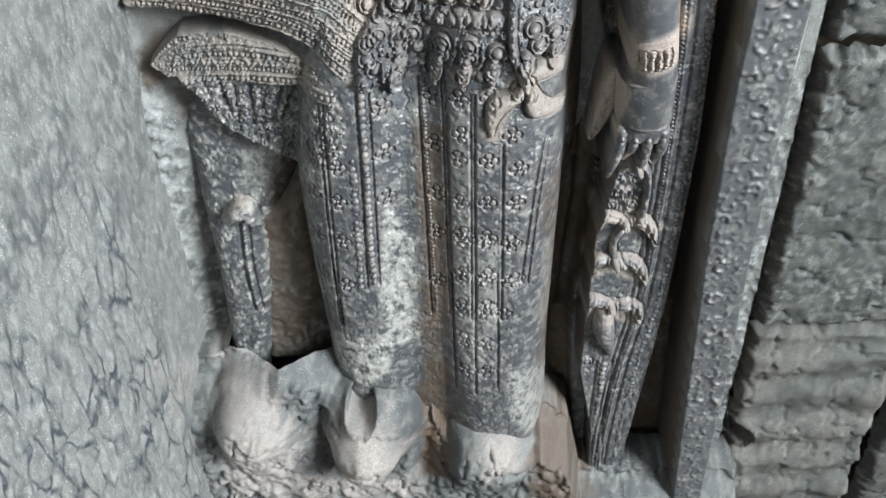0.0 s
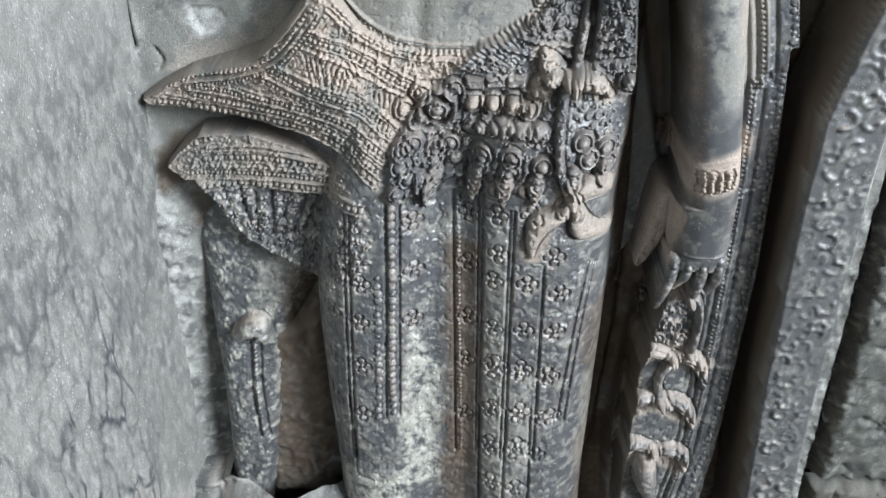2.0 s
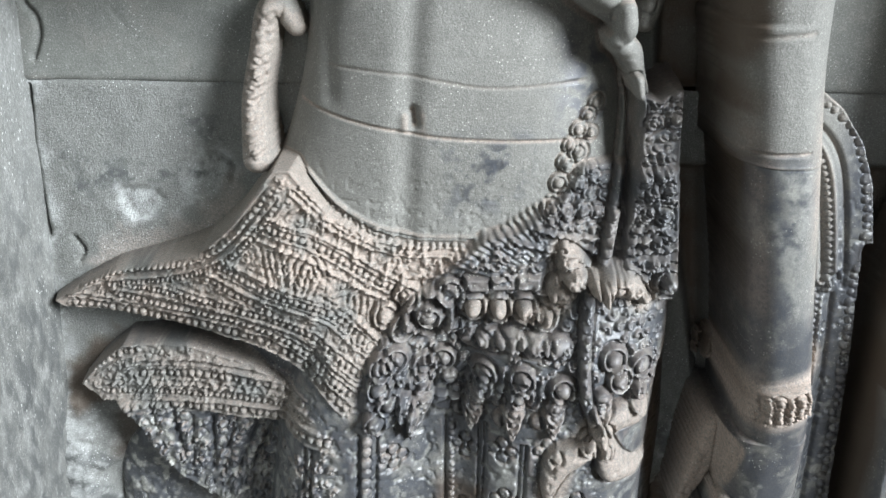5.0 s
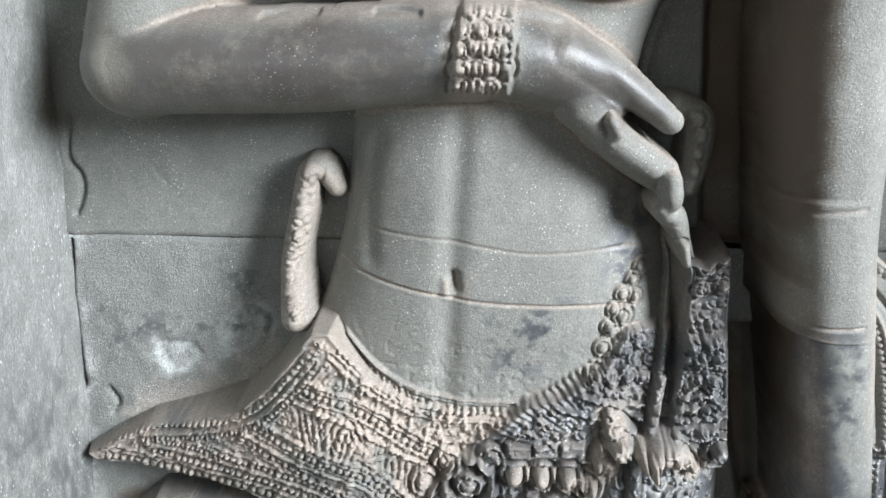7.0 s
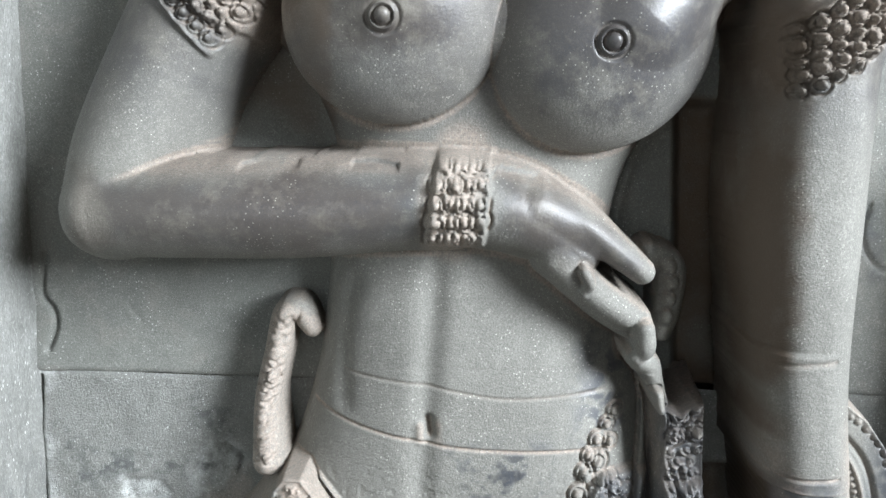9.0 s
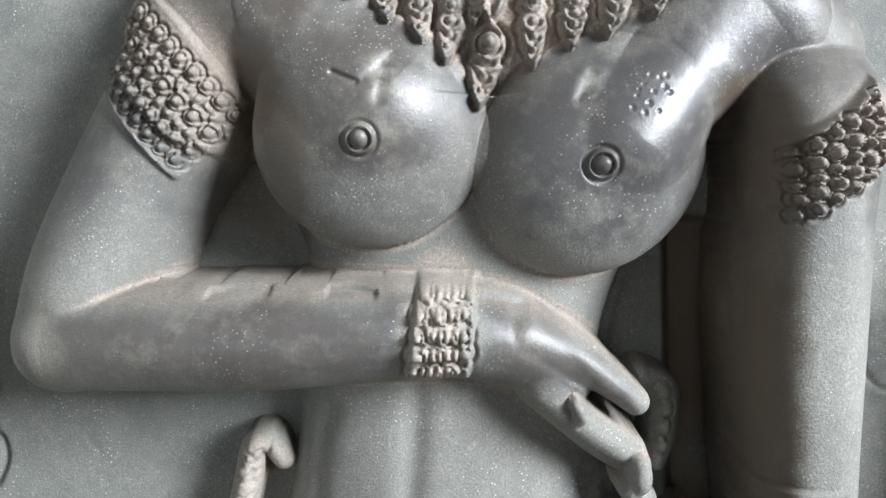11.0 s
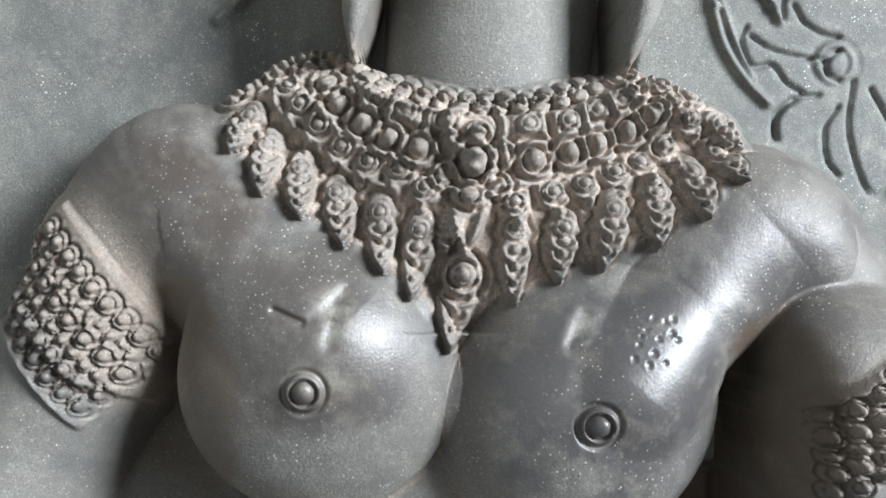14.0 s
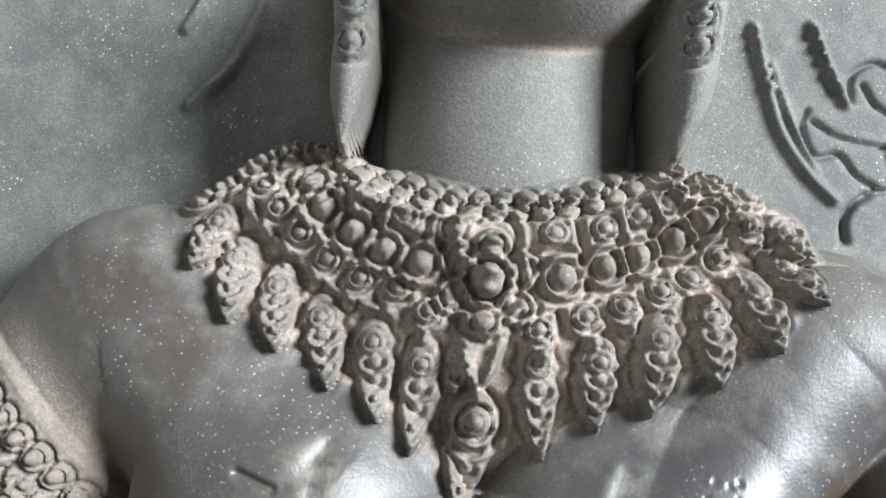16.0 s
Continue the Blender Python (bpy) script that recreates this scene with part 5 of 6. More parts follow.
# pale lichen and flaked faces
for outline, amount in (([(-0.038, 1.132), (-0.017, 1.086), (-0.018, 0.961), (-0.05, 0.954), (-0.054, 1.045)], 0.9), ([(-0.109, 0.977), (-0.047, 0.983), (-0.051, 0.928), (-0.082, 0.903), (-0.109, 0.929)], 1.0), ([(0.1, 1.09), (0.114, 1.076), (0.113, 0.974), (0.102, 0.974)], 0.7), ([(0.07, 0.941), (0.117, 0.907), (0.157, 0.816), (0.109, 0.806), (0.071, 0.854)], 0.7), ([(-0.192, 1.11), (-0.165, 1.116), (-0.161, 1.1), (-0.184, 1.097)], 1.0), ([(-0.165, 1.094), (-0.157, 1.094), (-0.159, 1.008), (-0.173, 0.993)], 0.9), ([(-0.161, 1.186), (-0.133, 1.174), (-0.142, 1.143), (-0.179, 1.078), (-0.182, 1.125)], 0.55), ([(0.157, 1.414), (0.17, 1.414), (0.177, 1.331), (0.168, 1.344)], 0.45), ([(0.145, 1.393), (0.161, 1.39), (0.162, 1.372), (0.148, 1.372)], 0.4), ([(0.021, 1.238), (0.034, 1.233), (0.037, 1.105), (0.047, 0.946), (0.041, 0.913), (0.02, 0.946), (0.018, 1.106)], 0.55), ([(0.04, 1.105), (0.063, 1.105), (0.061, 0.986), (0.042, 0.978)], 0.5), ([(-0.048, 1.662), (-0.037, 1.666), (-0.035, 1.65), (-0.043, 1.648)], 0.7), ([(-0.057, 1.639), (-0.035, 1.644), (-0.035, 1.632), (-0.055, 1.625)], 0.45), ([(0.044, 1.65), (0.05, 1.661), (0.052, 1.66)], 0.8), ([(-0.11, 1.172), (-0.079, 1.173), (-0.084, 1.157), (-0.111, 1.156)], 0.6)):
    F.patch(outline, 1, amount, 0.008, ragged)
for outline in ([(-0.011, 1.413), (0.032, 1.418), (0.031, 1.383), (-0.007, 1.376)], [(0.051, 1.484), (0.075, 1.458), (0.074, 1.425), (0.054, 1.418)]):
    s, d = F.inside(outline, 0.02)
    F.tint(s, 0, smooth(-0.012, 0.012, d + 0.02 * (ragged[s] - 0.5)) * smooth(0.46, 0.60, 0.6 * crumbF[s] + 0.4 * grain[s]))
# brown stain and painted shade in one, in the cuts beside legs and arms
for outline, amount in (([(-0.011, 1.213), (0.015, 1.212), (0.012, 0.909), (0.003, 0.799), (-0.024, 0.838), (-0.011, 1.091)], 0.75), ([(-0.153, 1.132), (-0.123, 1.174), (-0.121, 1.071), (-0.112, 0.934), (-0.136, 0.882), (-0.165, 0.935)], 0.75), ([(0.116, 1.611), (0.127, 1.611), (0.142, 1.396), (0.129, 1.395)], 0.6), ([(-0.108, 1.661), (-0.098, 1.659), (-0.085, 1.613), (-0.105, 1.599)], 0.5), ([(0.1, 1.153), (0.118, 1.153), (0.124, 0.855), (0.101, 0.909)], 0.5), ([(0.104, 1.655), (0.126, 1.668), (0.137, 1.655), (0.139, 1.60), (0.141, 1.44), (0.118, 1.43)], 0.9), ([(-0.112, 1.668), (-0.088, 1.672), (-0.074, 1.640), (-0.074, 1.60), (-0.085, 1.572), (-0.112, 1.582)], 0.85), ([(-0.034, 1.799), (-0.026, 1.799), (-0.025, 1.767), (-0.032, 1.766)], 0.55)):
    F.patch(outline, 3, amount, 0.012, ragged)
# left side of the hanging arm and shawl browned, its shade painted in
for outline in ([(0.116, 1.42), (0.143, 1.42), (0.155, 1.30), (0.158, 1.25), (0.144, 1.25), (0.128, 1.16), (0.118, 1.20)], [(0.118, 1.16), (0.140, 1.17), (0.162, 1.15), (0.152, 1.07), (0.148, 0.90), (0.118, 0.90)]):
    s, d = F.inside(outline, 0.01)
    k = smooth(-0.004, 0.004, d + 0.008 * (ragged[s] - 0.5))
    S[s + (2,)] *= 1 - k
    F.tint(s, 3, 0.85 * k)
s, d, _ = F.distance([(0.149, 1.276), (0.172, 1.278), (0.195, 1.286)], 0.02)
F.tint(s, 2, 0.95 * smooth(0.020, 0.010, d))
s, d, _ = F.distance([(0.154, 1.242), (0.151, 1.219), (0.146, 1.196), (0.140, 1.176)], 0.012)
k = smooth(0.0105, 0.0085, d) * smooth(0.030, 0.036, F.h[s])
F.tint(s, 2, 0.9 * k)
S[s + (3,)] *= 1 - k
S[s + (0,)] *= 1 - 0.8 * k
for k, line in enumerate(JOINTS):
    s, d, _ = F.distance(catmull(line), 0.004)
    F.tint(s, 2, (0.7, 0.3, 0.5, 0.2)[k] * smooth(0.0014, 0.0004, d))


def on_wall(u, v, h):
    return u, -h, v


figure_here = F.h > 0.0025
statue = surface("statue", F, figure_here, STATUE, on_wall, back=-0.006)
tagged(statue, "worn dark sandstone temple dancer in relief with necklace and girdle", "statue")

# ---- the niche wall: stones with open joints ----
wall = new("wall_niche")
tagged(wall, "weathered grey sandstone blocks behind the carved figure", "stone wall", kind="structure")


def stone_face(u, v, seed, rough=0.004, tooth=0.0012):
    r = Relief(u, v)
    r.big, r.fine = turbulence(r.u, r.v, 0.06, seed, 4), turbulence(r.u, r.v, 0.012, seed + 20, 3)
    r.h = rough * (r.big - 0.5) + tooth * (r.fine - 0.5)
    return r


def rounded(r, x0, z0, x1, z1, edge=0.006, depth=0.012):
    """Worn arrises at a stone's joints."""
    d = np.minimum(np.minimum(r.u[None, :] - x0, x1 - r.u[None, :]), np.minimum(r.v[:, None] - z0, z1 - r.v[:, None]))
    d = d + edge * 0.7 * (r.fine - 0.5)
    r.h -= depth * (1 - smooth(0, edge, d)) ** 2


# smooth upper stone with tool marks, tendrils and a great flower cut into it
U = stone_face(np.arange(-0.270, 0.330, 0.0011), np.r_[np.arange(1.4340, 1.72, 0.0018), np.arange(1.72, 1.85, 0.0009), np.arange(1.85, 1.92, 0.003)], 31, 0.002, 0.0006)
rounded(U, -0.30, 1.4335, 0.34, 2.0, 0.003, 0.0022)
for line, r, top in (([(0.113, 1.825), (0.117, 1.805), (0.123, 1.784), (0.133, 1.768), (0.144, 1.757)], 0.0026, 0.0036), ([(0.12, 1.81), (0.127, 1.789), (0.137, 1.768)], 0.0018, 0.0028), ([(0.136, 1.826), (0.142, 1.809), (0.149, 1.795)], 0.0026, 0.0036), ([(-0.077, 1.825), (-0.084, 1.809), (-0.092, 1.795), (-0.103, 1.784)], 0.0036, 0.0045), ([(-0.079, 1.813), (-0.088, 1.797), (-0.096, 1.79)], 0.0022, 0.003), ([(-0.097, 1.833), (-0.102, 1.821), (-0.106, 1.814)], 0.003, 0.0035)):
    U.stroke(catmull(line), r * 0.7, top)
U.beads(catmull([(0.113, 1.825), (0.117, 1.81), (0.12, 1.798)]), 0.0026, 0.0016)
U.beads(catmull([(0.136, 1.826), (0.142, 1.809), (0.147, 1.798)]), 0.0026, 0.0016)
for line in ([(0.151, 1.796), (0.152, 1.807), (0.161, 1.812), (0.17, 1.808)], [(0.134, 1.792), (0.132, 1.784), (0.137, 1.774), (0.146, 1.775), (0.153, 1.767), (0.16, 1.763)], [(0.136, 1.788), (0.146, 1.782), (0.16, 1.779), (0.171, 1.778)], [(0.147, 1.741), (0.149, 1.751), (0.156, 1.76), (0.168, 1.762)], [(0.156, 1.803), (0.161, 1.795), (0.17, 1.79), (0.177, 1.789)], [(0.177, 1.757), (0.171, 1.747), (0.172, 1.733), (0.177, 1.726)], [(0.177, 1.783), (0.171, 1.778), (0.172, 1.771), (0.177, 1.769)], [(0.168, 1.822), (0.171, 1.812), (0.177, 1.808)], [(0.184, 1.769), (0.182, 1.745), (0.191, 1.719), (0.201, 1.722), (0.202, 1.746), (0.192, 1.766)], [(0.158, 1.76), (0.148, 1.752), (0.149, 1.741)], [(0.21, 1.542), (0.207, 1.525), (0.215, 1.509), (0.228, 1.503)]):
    U.stroke(catmull(line), 0.0011, -0.0026)
U.boss(*(0.175, 1.777), 0.010, 0.0014, 0.0014)
U.stroke(catmull([(0.095, 1.596), (0.079, 1.565), (0.072, 1.534), (0.073, 1.502)]), 0.004, 0.003)
U.stroke([(-0.201, 1.475), (-0.193, 1.465)], 0.0008, -0.0008)
U.stroke(catmull([(-0.247, 1.503), (-0.25, 1.48), (-0.244, 1.47), (-0.243, 1.46), (-0.248, 1.447)]), 0.0016, -0.004)
# stone toned darker towards its top
U.stain_shade[..., 0] = 0.16 * smooth(0.45, 0.7, U.big) + 0.46 * smooth(1.60, 1.72, U.v)[:, None] * smooth(0.2, 0.6, U.big)
U.stain_shade[..., 2] = 0.12 * smooth(0.5, 0.75, U.fine)
# gaps beside arms and ear pendants: brown stain with their shade painted in
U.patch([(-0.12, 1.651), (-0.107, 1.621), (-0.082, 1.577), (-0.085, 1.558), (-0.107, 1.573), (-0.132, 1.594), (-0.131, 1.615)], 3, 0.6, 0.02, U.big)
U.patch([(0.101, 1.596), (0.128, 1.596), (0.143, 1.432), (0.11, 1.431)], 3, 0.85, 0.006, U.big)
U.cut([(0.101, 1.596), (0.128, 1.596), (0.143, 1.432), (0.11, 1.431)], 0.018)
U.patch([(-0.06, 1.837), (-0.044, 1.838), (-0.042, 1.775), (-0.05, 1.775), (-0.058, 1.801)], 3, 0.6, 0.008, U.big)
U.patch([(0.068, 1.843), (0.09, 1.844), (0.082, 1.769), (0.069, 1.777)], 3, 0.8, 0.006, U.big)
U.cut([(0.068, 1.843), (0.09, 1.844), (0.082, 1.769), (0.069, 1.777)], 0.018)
U.patch([(0.196, 1.543), (0.217, 1.544), (0.221, 1.5), (0.213, 1.499)], 0, 0.8, 0.012, U.big)
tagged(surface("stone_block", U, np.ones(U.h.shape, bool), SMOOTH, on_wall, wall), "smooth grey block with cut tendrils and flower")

# lower stone beside the hip: cracked, with a white scar and black lichen
L = stone_face(np.arange(-0.270, 0.330, 0.0018), np.arange(1.4340 - 486 * 0.0018, 1.4349, 0.0018), 47, 0.003, 0.0016)
rounded(L, -0.30, 0.50, 0.34, 1.4345, 0.003, 0.0022)
low = smooth(1.27, 1.18, L.v)[:, None]
L.h += low * (0.006 * (L.big - 0.5) + 0.004 * (L.fine - 0.5))
# the stone swells out to the jamb low down, with a broken bright arris
ARRIS = [(-0.261, 1.297), (-0.265, 1.245), (-0.257, 1.206), (-0.252, 1.176), (-0.258, 1.113), (-0.265, 1.051), (-0.273, 0.975), (-0.27, 0.908), (-0.254, 0.853), (-0.268, 0.754)]
s, d, _ = L.distance(catmull(ARRIS), 0.06)
L.h[s] += 0.016 * smooth(0.05, 0.0, d) * low[s[0], :]
L.stroke(catmull([(-0.254, 1.43), (-0.256, 1.398), (-0.256, 1.362), (-0.255, 1.338)]), 0.0016, -0.006)
L.stroke(catmull([(-0.239, 1.337), (-0.234, 1.328), (-0.238, 1.32)]), 0.0012, -0.004)
L.stroke(catmull([(-0.146, 1.392), (-0.137, 1.385), (-0.139, 1.376)]), 0.0012, -0.004)
L.plate([(-0.207, 1.371), (-0.184, 1.371), (-0.178, 1.361), (-0.187, 1.349), (-0.201, 1.347), (-0.211, 1.36)], -0.003, 0.004)
L.patch([(-0.208, 1.371), (-0.184, 1.372), (-0.178, 1.361), (-0.187, 1.349), (-0.201, 1.346), (-0.211, 1.36)], 1, 1.0, 0.008, L.fine)
L.patch([(-0.236, 1.384), (-0.209, 1.386), (-0.168, 1.385), (-0.141, 1.387), (-0.145, 1.376), (-0.172, 1.37), (-0.213, 1.371), (-0.235, 1.366)], 0, 1.0, 0.012, L.fine)
L.patch([(-0.163, 1.415), (-0.143, 1.415), (-0.145, 1.401), (-0.164, 1.401)], 0, 0.8, 0.010, L.fine)
L.patch([(-0.249, 1.395), (-0.235, 1.399), (-0.236, 1.384), (-0.25, 1.384)], 0, 0.7, 0.010, L.fine)
L.patch([(-0.164, 1.397), (-0.137, 1.391), (-0.142, 1.369), (-0.173, 1.354), (-0.172, 1.372)], 1, 0.6, 0.012, L.fine)
L.patch([(-0.234, 1.321), (-0.208, 1.34), (-0.169, 1.348), (-0.136, 1.374), (-0.13, 1.356), (-0.17, 1.326), (-0.218, 1.31)], 2, 0.8, 0.012, L.fine)
L.stain_shade[..., 0] *= smooth(0.42, 0.56, turbulence(L.u, L.v, 0.0065, 59, 3))
L.stain_shade[..., 0] = np.maximum(L.stain_shade[..., 0], 0.8 * low * smooth(0.40, 0.62, L.fine))
L.plate([(-0.205, 1.10), (-0.110, 1.12), (-0.105, 0.87), (-0.205, 0.87)], 0.024, 0.026)
crumb = turbulence(L.u, L.v, 0.006, 53, 2)
L.h += low * 0.003 * (crumb - 0.5)
L.stain_shade[..., 1] = np.maximum(L.stain_shade[..., 1], 0.6 * low * smooth(0.58, 0.72, crumb))
s, d, _ = L.distance(catmull(ARRIS), 0.03)
L.tint(s, 1, 0.75 * smooth(0.020, 0.005, d + 0.020 * (L.fine[s] - 0.5)))
s, d, _ = L.distance(catmull([(-0.257, 1.433), (-0.258, 1.389), (-0.258, 1.342), (-0.268, 1.308)]), 0.03)
L.tint(s, 1, 0.8 * smooth(0.014, 0.002, d + 0.014 * (L.fine[s] - 0.5)))
L.patch([(-0.255, 1.249), (-0.219, 1.275), (-0.214, 1.232), (-0.253, 1.216)], 3, 0.7, 0.01, L.fine)
# brown in the gaps round arm, shawl, leg and drape joins stain and painted shade
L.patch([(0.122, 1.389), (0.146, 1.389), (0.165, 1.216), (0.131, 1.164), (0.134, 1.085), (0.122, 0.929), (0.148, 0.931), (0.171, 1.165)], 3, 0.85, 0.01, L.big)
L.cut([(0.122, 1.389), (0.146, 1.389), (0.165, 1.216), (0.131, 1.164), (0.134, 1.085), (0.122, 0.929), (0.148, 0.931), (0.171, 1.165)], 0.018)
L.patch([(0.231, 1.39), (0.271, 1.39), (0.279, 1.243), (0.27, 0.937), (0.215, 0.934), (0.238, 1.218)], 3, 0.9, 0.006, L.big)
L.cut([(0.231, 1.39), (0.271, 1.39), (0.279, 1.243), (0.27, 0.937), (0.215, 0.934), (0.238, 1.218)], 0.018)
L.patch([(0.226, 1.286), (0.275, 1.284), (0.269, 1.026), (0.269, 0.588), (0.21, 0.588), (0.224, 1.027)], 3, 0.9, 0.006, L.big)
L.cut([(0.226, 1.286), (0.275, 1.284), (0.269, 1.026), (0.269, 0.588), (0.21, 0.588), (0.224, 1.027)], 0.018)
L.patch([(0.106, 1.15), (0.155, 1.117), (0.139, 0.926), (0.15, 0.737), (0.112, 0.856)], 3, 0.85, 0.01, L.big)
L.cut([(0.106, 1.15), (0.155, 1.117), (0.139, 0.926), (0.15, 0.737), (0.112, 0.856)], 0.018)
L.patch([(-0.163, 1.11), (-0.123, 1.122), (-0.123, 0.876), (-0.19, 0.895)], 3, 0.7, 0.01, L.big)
L.patch([(-0.221, 1.221), (-0.161, 1.155), (-0.224, 1.186)], 3, 0.5, 0.01, L.big)
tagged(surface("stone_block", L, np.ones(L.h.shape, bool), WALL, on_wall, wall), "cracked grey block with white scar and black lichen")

# rough broken stones beyond the border strip
for n, (x0, x1, z0, z1, grey, tone) in enumerate(((0.333, 0.70, 1.245, 1.60, 1.0, 0.0), (0.333, 0.70, 0.915, 1.242, 0.9, 0.0), (0.333, 0.505, 0.50, 0.912, 0.45, 0.4), (0.513, 0.70, 0.50, 0.912, 0.8, 0.1))):
    R = stone_face(np.arange(x0, x1, 0.0026), np.arange(z0, z1, 0.0026), 60 + n, 0.012, 0.003)
    rounded(R, x0, z0, x1, z1, 0.014, 0.020)
    if n == 2:
        R.h += 0.004 * np.sin(R.v[:, None] * 110 + 2 * R.big)
    R.h += 0.012
    chips = np.abs(turbulence(R.u, R.v, 0.045, 300 + n, 4) - 0.5)
    R.h -= 0.005 * smooth(0.03, 0.0, chips)
    R.h += 0.0022 * (turbulence(R.u, R.v, 0.009, 320 + n, 2) - 0.5)
    R.stain_shade[..., 0] = grey * smooth(0.24, 0.48, R.fine)
    R.stain_shade[..., 1] = 0.75 * smooth(0.56, 0.66, turbulence(R.u, R.v, 0.007, 340 + n, 3)) * smooth(0.35, 0.6, R.big)
    R.stain_shade[..., 2] = tone * smooth(0.35, 0.6, R.big)
    if n == 0:
        R.patch([(0.316, 1.227), (0.377, 1.215), (0.389, 1.195), (0.328, 1.146)], 2, 1.0, 0.012, R.fine)
        R.patch([(0.329, 1.237), (0.371, 1.239), (0.382, 1.214), (0.364, 1.209)], 3, 0.9, 0.010, R.fine)
    if n == 2:
        R.boss(*(0.344, 0.746), 0.016, -0.03)
        R.patch([(0.315, 0.715), (0.366, 0.736), (0.373, 0.659), (0.333, 0.647)], 1, 0.8, 0.012, R.fine)
    tagged(surface("stone_block", R, np.ones(R.h.shape, bool), ROUGH, on_wall, wall), "rough broken dark sandstone block")

# ---- the jamb of the niche, running out towards the gallery ----
J = stone_face(np.arange(-0.01, 0.80, 0.0024), np.r_[np.arange(0.45, 0.62, 0.006), np.arange(0.62, 1.72, 0.0024), np.arange(1.72, 2.05, 0.006)], 80, 0.004, 0.0016)
cells = np.abs(turbulence(J.u * 1.0, J.v * 0.45, 0.020, 91, 2) - 0.5)
tend = smooth(1.36, 1.12, J.v)[:, None] * smooth(0.06, 0.13, J.u)[None, :]
J.h -= 0.0022 * tend * smooth(0.035, 0.0, cells)
streak = turbulence(J.u, J.v * 0.4, 0.012, 95, 3)
J.h += 0.0012 * (streak - 0.5)
for cu, cz, r in ((0.27, 0.99, 0.045), (0.27, 0.99, 0.030), (0.16, 0.93, 0.02), (0.27, 0.85, 0.05)):
    J.stroke([(cu + r * math.cos(q), cz + 1.3 * r * math.sin(q)) for q in np.linspace(0, 3.4, 14)], 0.0022, -0.003)
fleck = turbulence(J.u, J.v * 0.5, 0.0048, 97, 2)
J.stain_shade[..., 0] = 0.75 * smooth(0.40, 0.66, 0.45 * fleck + 0.25 * streak + 0.3 * J.big) * smooth(1.46, 1.30, J.v)[:, None] * (1 - 0.5 * smooth(1.16, 0.98, J.v)[:, None])
J.stain_shade[..., 1] = 0.32 * smooth(0.52, 0.68, 0.6 * (1 - fleck) + 0.4 * streak) + 0.25 * tend * smooth(0.02, 0.05, cells)
J.h += 0.0012 * (fleck - 0.5)
J.stain_shade[..., 1] = np.where(J.v[:, None] > 1.2, J.stain_shade[..., 1] * (0.25 + 0.75 * smooth(1.5, 1.25, J.v)[:, None]) + 0.3 * smooth(1.3, 1.5, J.v)[:, None], J.stain_shade[..., 1])
J.stain_shade[..., 3] = tend * smooth(0.30, 0.55, J.big)
J.stain_shade[..., 2] = 0.35 * smooth(0.55, 0.7, J.big) * smooth(1.15, 0.95, J.v)[:, None]
jamb = surface("wall_jamb", J, np.ones(J.h.shape, bool), JAMB, lambda u, v, h: (-0.2545 - 0.11 * u + h, -u, v))
tagged(jamb, "tall grey sandstone jamb with shallow cut tendrils", "stone wall", kind="structure")
block("wall_pier", -1.4, -0.36, -0.80, 0.04, 0.0, 3.2, PLAIN)
tagged(bpy.data.objects["wall_pier"], "plain grey sandstone pier", "stone wall", kind="structure")

# ---- border strip with leaf scrolls beside the figure ----
G = Relief(np.arange(0.15, 0.42, 0.0013), np.arange(0.55, 1.62, 0.0013))
fineG, bigG = turbulence(G.u, G.v, 0.010, 101, 3), turbulence(G.u, G.v, 0.04, 105, 3)
LEFT = [(0.26, 0.688), (0.251, 0.877), (0.243, 1.084), (0.241, 1.241), (0.243, 1.317)]
RIGHT = [(0.302, 0.688), (0.3, 0.886), (0.295, 1.07), (0.295, 1.197), (0.296, 1.316)]
LEFT, RIGHT = [(LEFT[0][0] - 0.012, LEFT[0][1] - 0.09)] + LEFT, [(RIGHT[0][0] - 0.016, RIGHT[0][1] - 0.09)] + RIGHT
LEFT, RIGHT = LEFT + [(0.276, 1.45), (0.285, 1.60)], RIGHT + [(0.352, 1.45), (0.36, 1.60)]
s, d = G.plate(LEFT + RIGHT[::-1], 0.072, 0.006, 0.0)
G.h += (0.0016 * (fineG - 0.5) + 0.002 * (bigG - 0.5)) * (G.h > 0.071)
G.filigree(LEFT + RIGHT[::-1], 0.0210, 0.0022, 0.085, False)
G.filigree(LEFT + RIGHT[::-1], 0.0130, 0.0014, 0.10, False)
G.stain_shade[..., 0] = 0.84 * (G.h > 0.066)
# sides below the face painted dark brown, like the shaded gap beside them
G.stain_shade[..., 3] = 0.9 * (G.h < 0.062)
G.stain_shade[..., 1] = 0.3 * smooth(0.60, 0.72, fineG) * (G.h > 0.066)
G.stain_shade[..., 2] = 0.8 * smooth(-0.5, -1.4, np.gradient(G.h, G.v, axis=0)) * smooth(0.4, 0.6, bigG) * (G.h > 0.067)
s, d, _ = G.distance(catmull(RIGHT), 0.02)
G.tint(s, 1, smooth(0.0045, 0.0015, d))
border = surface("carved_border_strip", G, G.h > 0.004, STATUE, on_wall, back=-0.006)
tagged(border, "dark worn sandstone border strip carved with leaf scrolls", "stone carving")

# ---- broken pedestal and worn feet ----
K = stone_face(np.arange(-0.30, 0.34, 0.0018), np.arange(0.40, 0.93, 0.0018), 120, 0.004, 0.002)
K.h[:] = -0.02
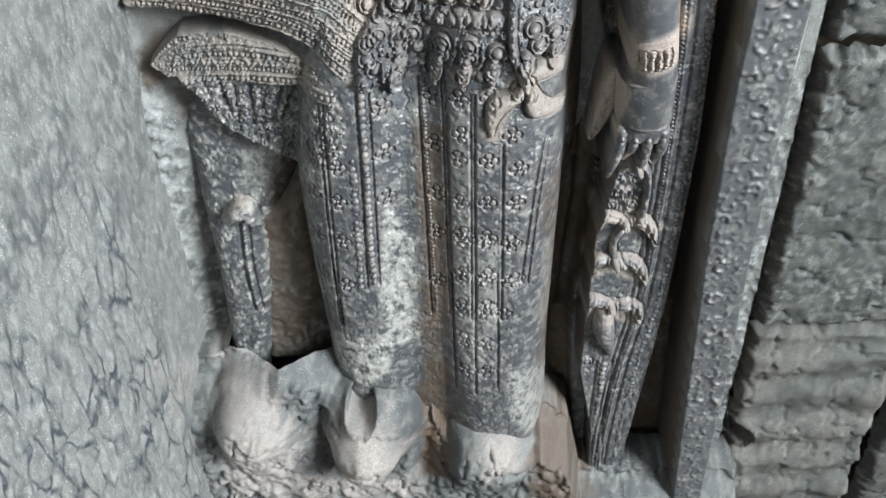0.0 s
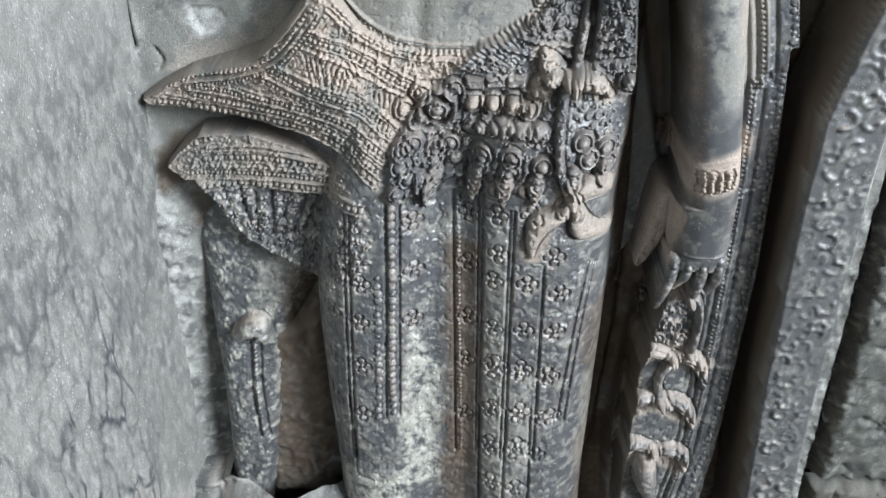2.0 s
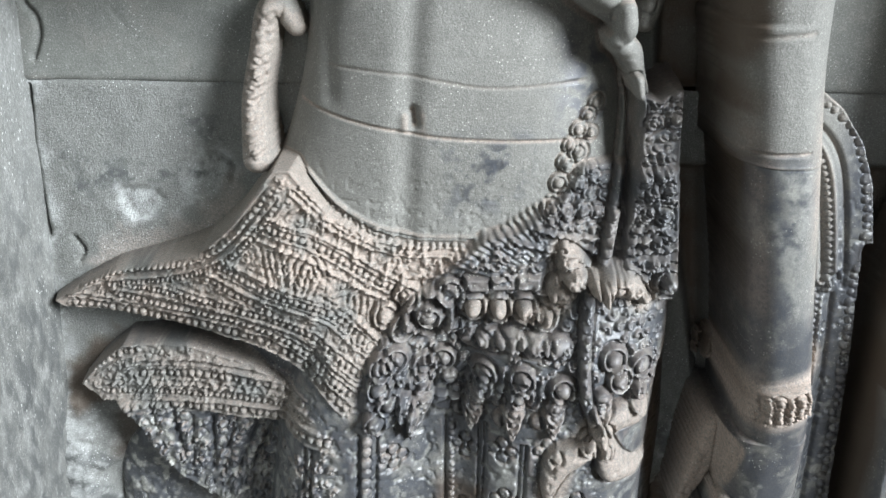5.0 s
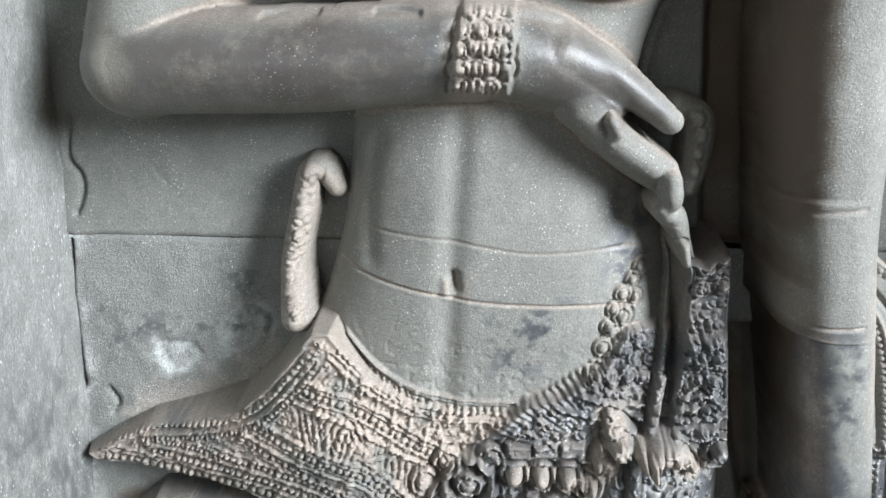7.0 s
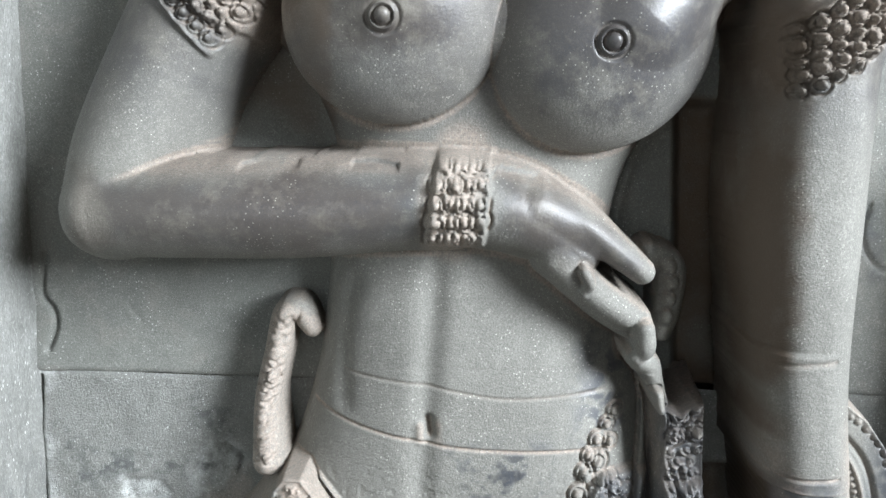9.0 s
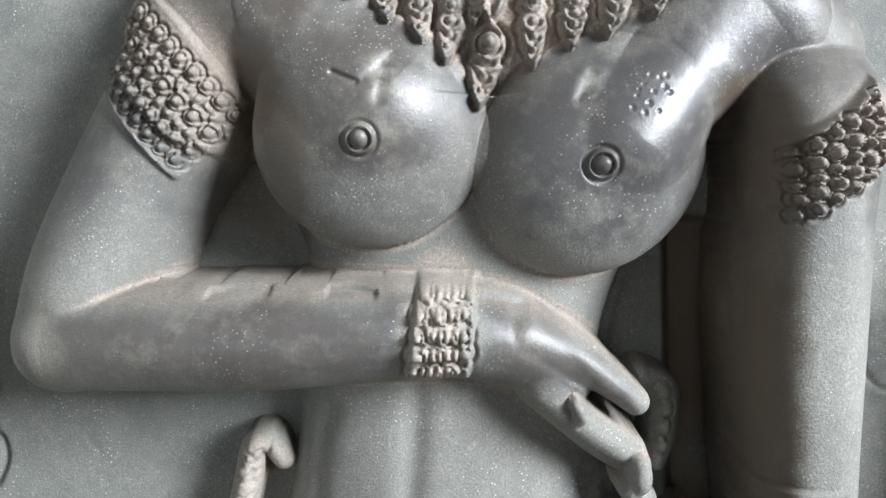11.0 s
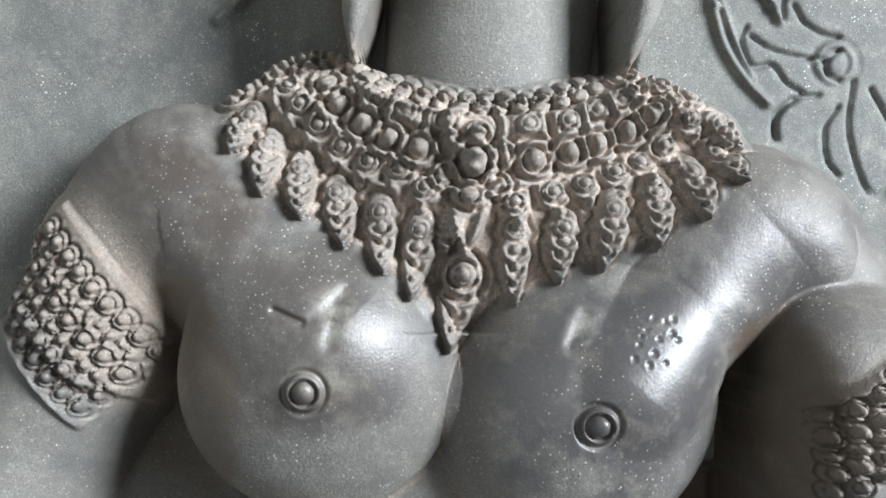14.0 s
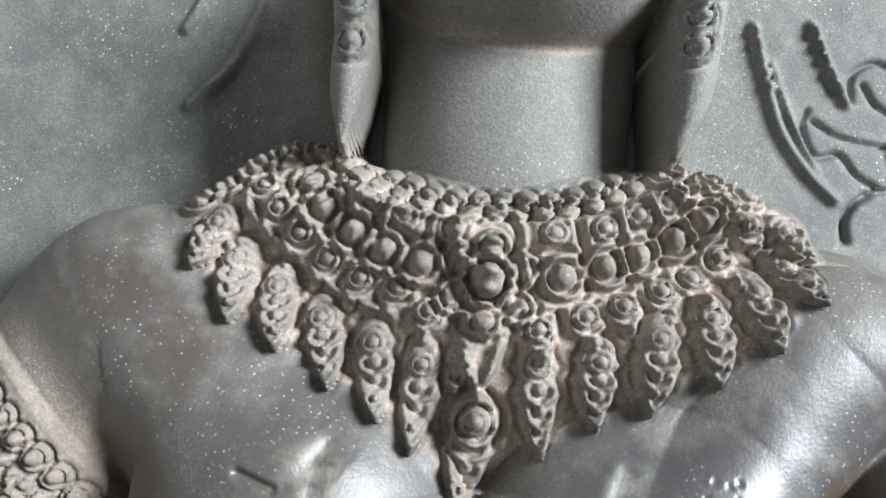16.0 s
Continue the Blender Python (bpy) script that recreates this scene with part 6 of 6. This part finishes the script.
TOP = [(-0.234, 0.912), (-0.216, 0.931), (-0.175, 0.952), (-0.165, 0.96), (-0.123, 0.937), (-0.088, 0.92), (-0.051, 0.911), (-0.012, 0.884), (0.011, 0.838), (0.071, 0.829), (0.107, 0.838), (0.138, 0.809), (0.157, 0.716)]
s, x, z = K.window(-0.30, 0.40, 0.34, 0.93)
edge_z = np.interp(x[0], [p[0] for p in TOP], [p[1] for p in TOP])[None, :]
rise = smooth(0.004, -0.05, z - edge_z)
K.h = np.where(z - edge_z < 0.006, 0.045 + 0.05 * rise + 0.03 * smooth(0.72, 0.60, z) + 0.012 * (K.big - 0.5), -0.02)
K.blob(*(-0.077, 0.85), 0.058, 0.062, 0.075, 15, 0.05, 0.02)
K.blob(*(-0.187, 0.836), 0.070, 0.085, 0.055, 0, 0.05, 0.03)
K.blob(*(0.043, 0.787), 0.060, 0.060, 0.070, -10, 0.05, 0.02)
K.stroke(catmull([(0.011, 0.845), (0.003, 0.787), (0.028, 0.761), (0.059, 0.766)]), 0.010, -0.014)
K.stroke(catmull([(-0.126, 0.891), (-0.136, 0.836), (-0.113, 0.797), (-0.064, 0.787)]), 0.010, -0.008)
K.blob(*(-0.080, 0.835), 0.040, 0.040, 0.060, 10, 0.085, 0.008)
K.blob(*(-0.195, 0.860), 0.050, 0.045, 0.060, 20, 0.075, 0.010)
K.stroke(catmull([(-0.122, 0.880), (-0.128, 0.845), (-0.112, 0.800), (-0.080, 0.785), (-0.045, 0.800)]), 0.005, -0.010)
K.boss(*(-0.080, 0.895), 0.015, -0.045)
K.stroke(catmull([(-0.014, 0.89), (-0.013, 0.835), (-0.022, 0.777)]), 0.014, -0.025)
K.reach = 1.1
level = K.flat(np.s_[0:len(K.v), 0:len(K.u)]) * (K.h > 0)
K.h += level * (0.012 * (K.fine - 0.5) + 0.006 * (turbulence(K.u, K.v, 0.02, 130, 3) - 0.5) + 0.005 * (turbulence(K.u, K.v, 0.008, 134, 3) - 0.5)
                - 0.006 * smooth(0.035, 0.0, np.abs(turbulence(K.u, K.v, 0.06, 138, 4) - 0.5)))
K.stain_shade[..., 0] = 0.95 * smooth(0.28, 0.50, 0.6 * K.fine + 0.4 * K.big)
for outline in ([(-0.225, 0.920), (-0.175, 0.915), (-0.150, 0.850), (-0.170, 0.740), (-0.245, 0.740)], [(-0.100, 0.888), (-0.120, 0.847), (-0.105, 0.795), (-0.064, 0.790), (-0.040, 0.841), (-0.058, 0.882)], [(0.040, 0.838), (0.078, 0.838), (0.084, 0.800), (0.045, 0.800)], [(-0.151, 0.770), (-0.035, 0.765), (-0.030, 0.735), (-0.158, 0.735)]):
    K.patch(outline, 2, 0.95, 0.03, K.fine)
    s, d = K.inside(outline, 0.01)
    K.stain_shade[s + (0,)] *= 1 - 0.9 * smooth(-0.01, 0.02, d)
K.patch([(0.095, 0.850), (0.150, 0.820), (0.170, 0.700), (0.100, 0.700)], 3, 0.7, 0.02, K.fine)
K.patch([(-0.060, 0.905), (-0.010, 0.905), (-0.010, 0.840), (-0.035, 0.780)], 0, 1.0, 0.02, K.fine)
K.patch([(-0.228, 0.915), (-0.178, 0.912), (-0.156, 0.850), (-0.175, 0.740), (-0.245, 0.740)], 1, 0.8, 0.02, K.fine)
K.patch([(-0.22, 0.935), (-0.166, 0.971), (-0.172, 0.934), (-0.216, 0.909)], 1, 0.9, 0.02, K.fine)
K.patch([(-0.019, 0.896), (0.012, 0.878), (0.003, 0.763), (-0.023, 0.763)], 3, 0.85, 0.01, K.fine)
pedestal = surface("broken_pedestal", K, K.h > -0.01, WALL, on_wall, back=-0.006)
tagged(pedestal, "broken pale pedestal with worn stumps of feet under the figure", "pedestal")
block("wall_plinth", -0.36, 0.9, -0.16, 0.06, 0.0, 0.42, PLAIN)
tagged(bpy.data.objects["wall_plinth"], "plain grey sandstone plinth course", "stone wall", kind="structure")
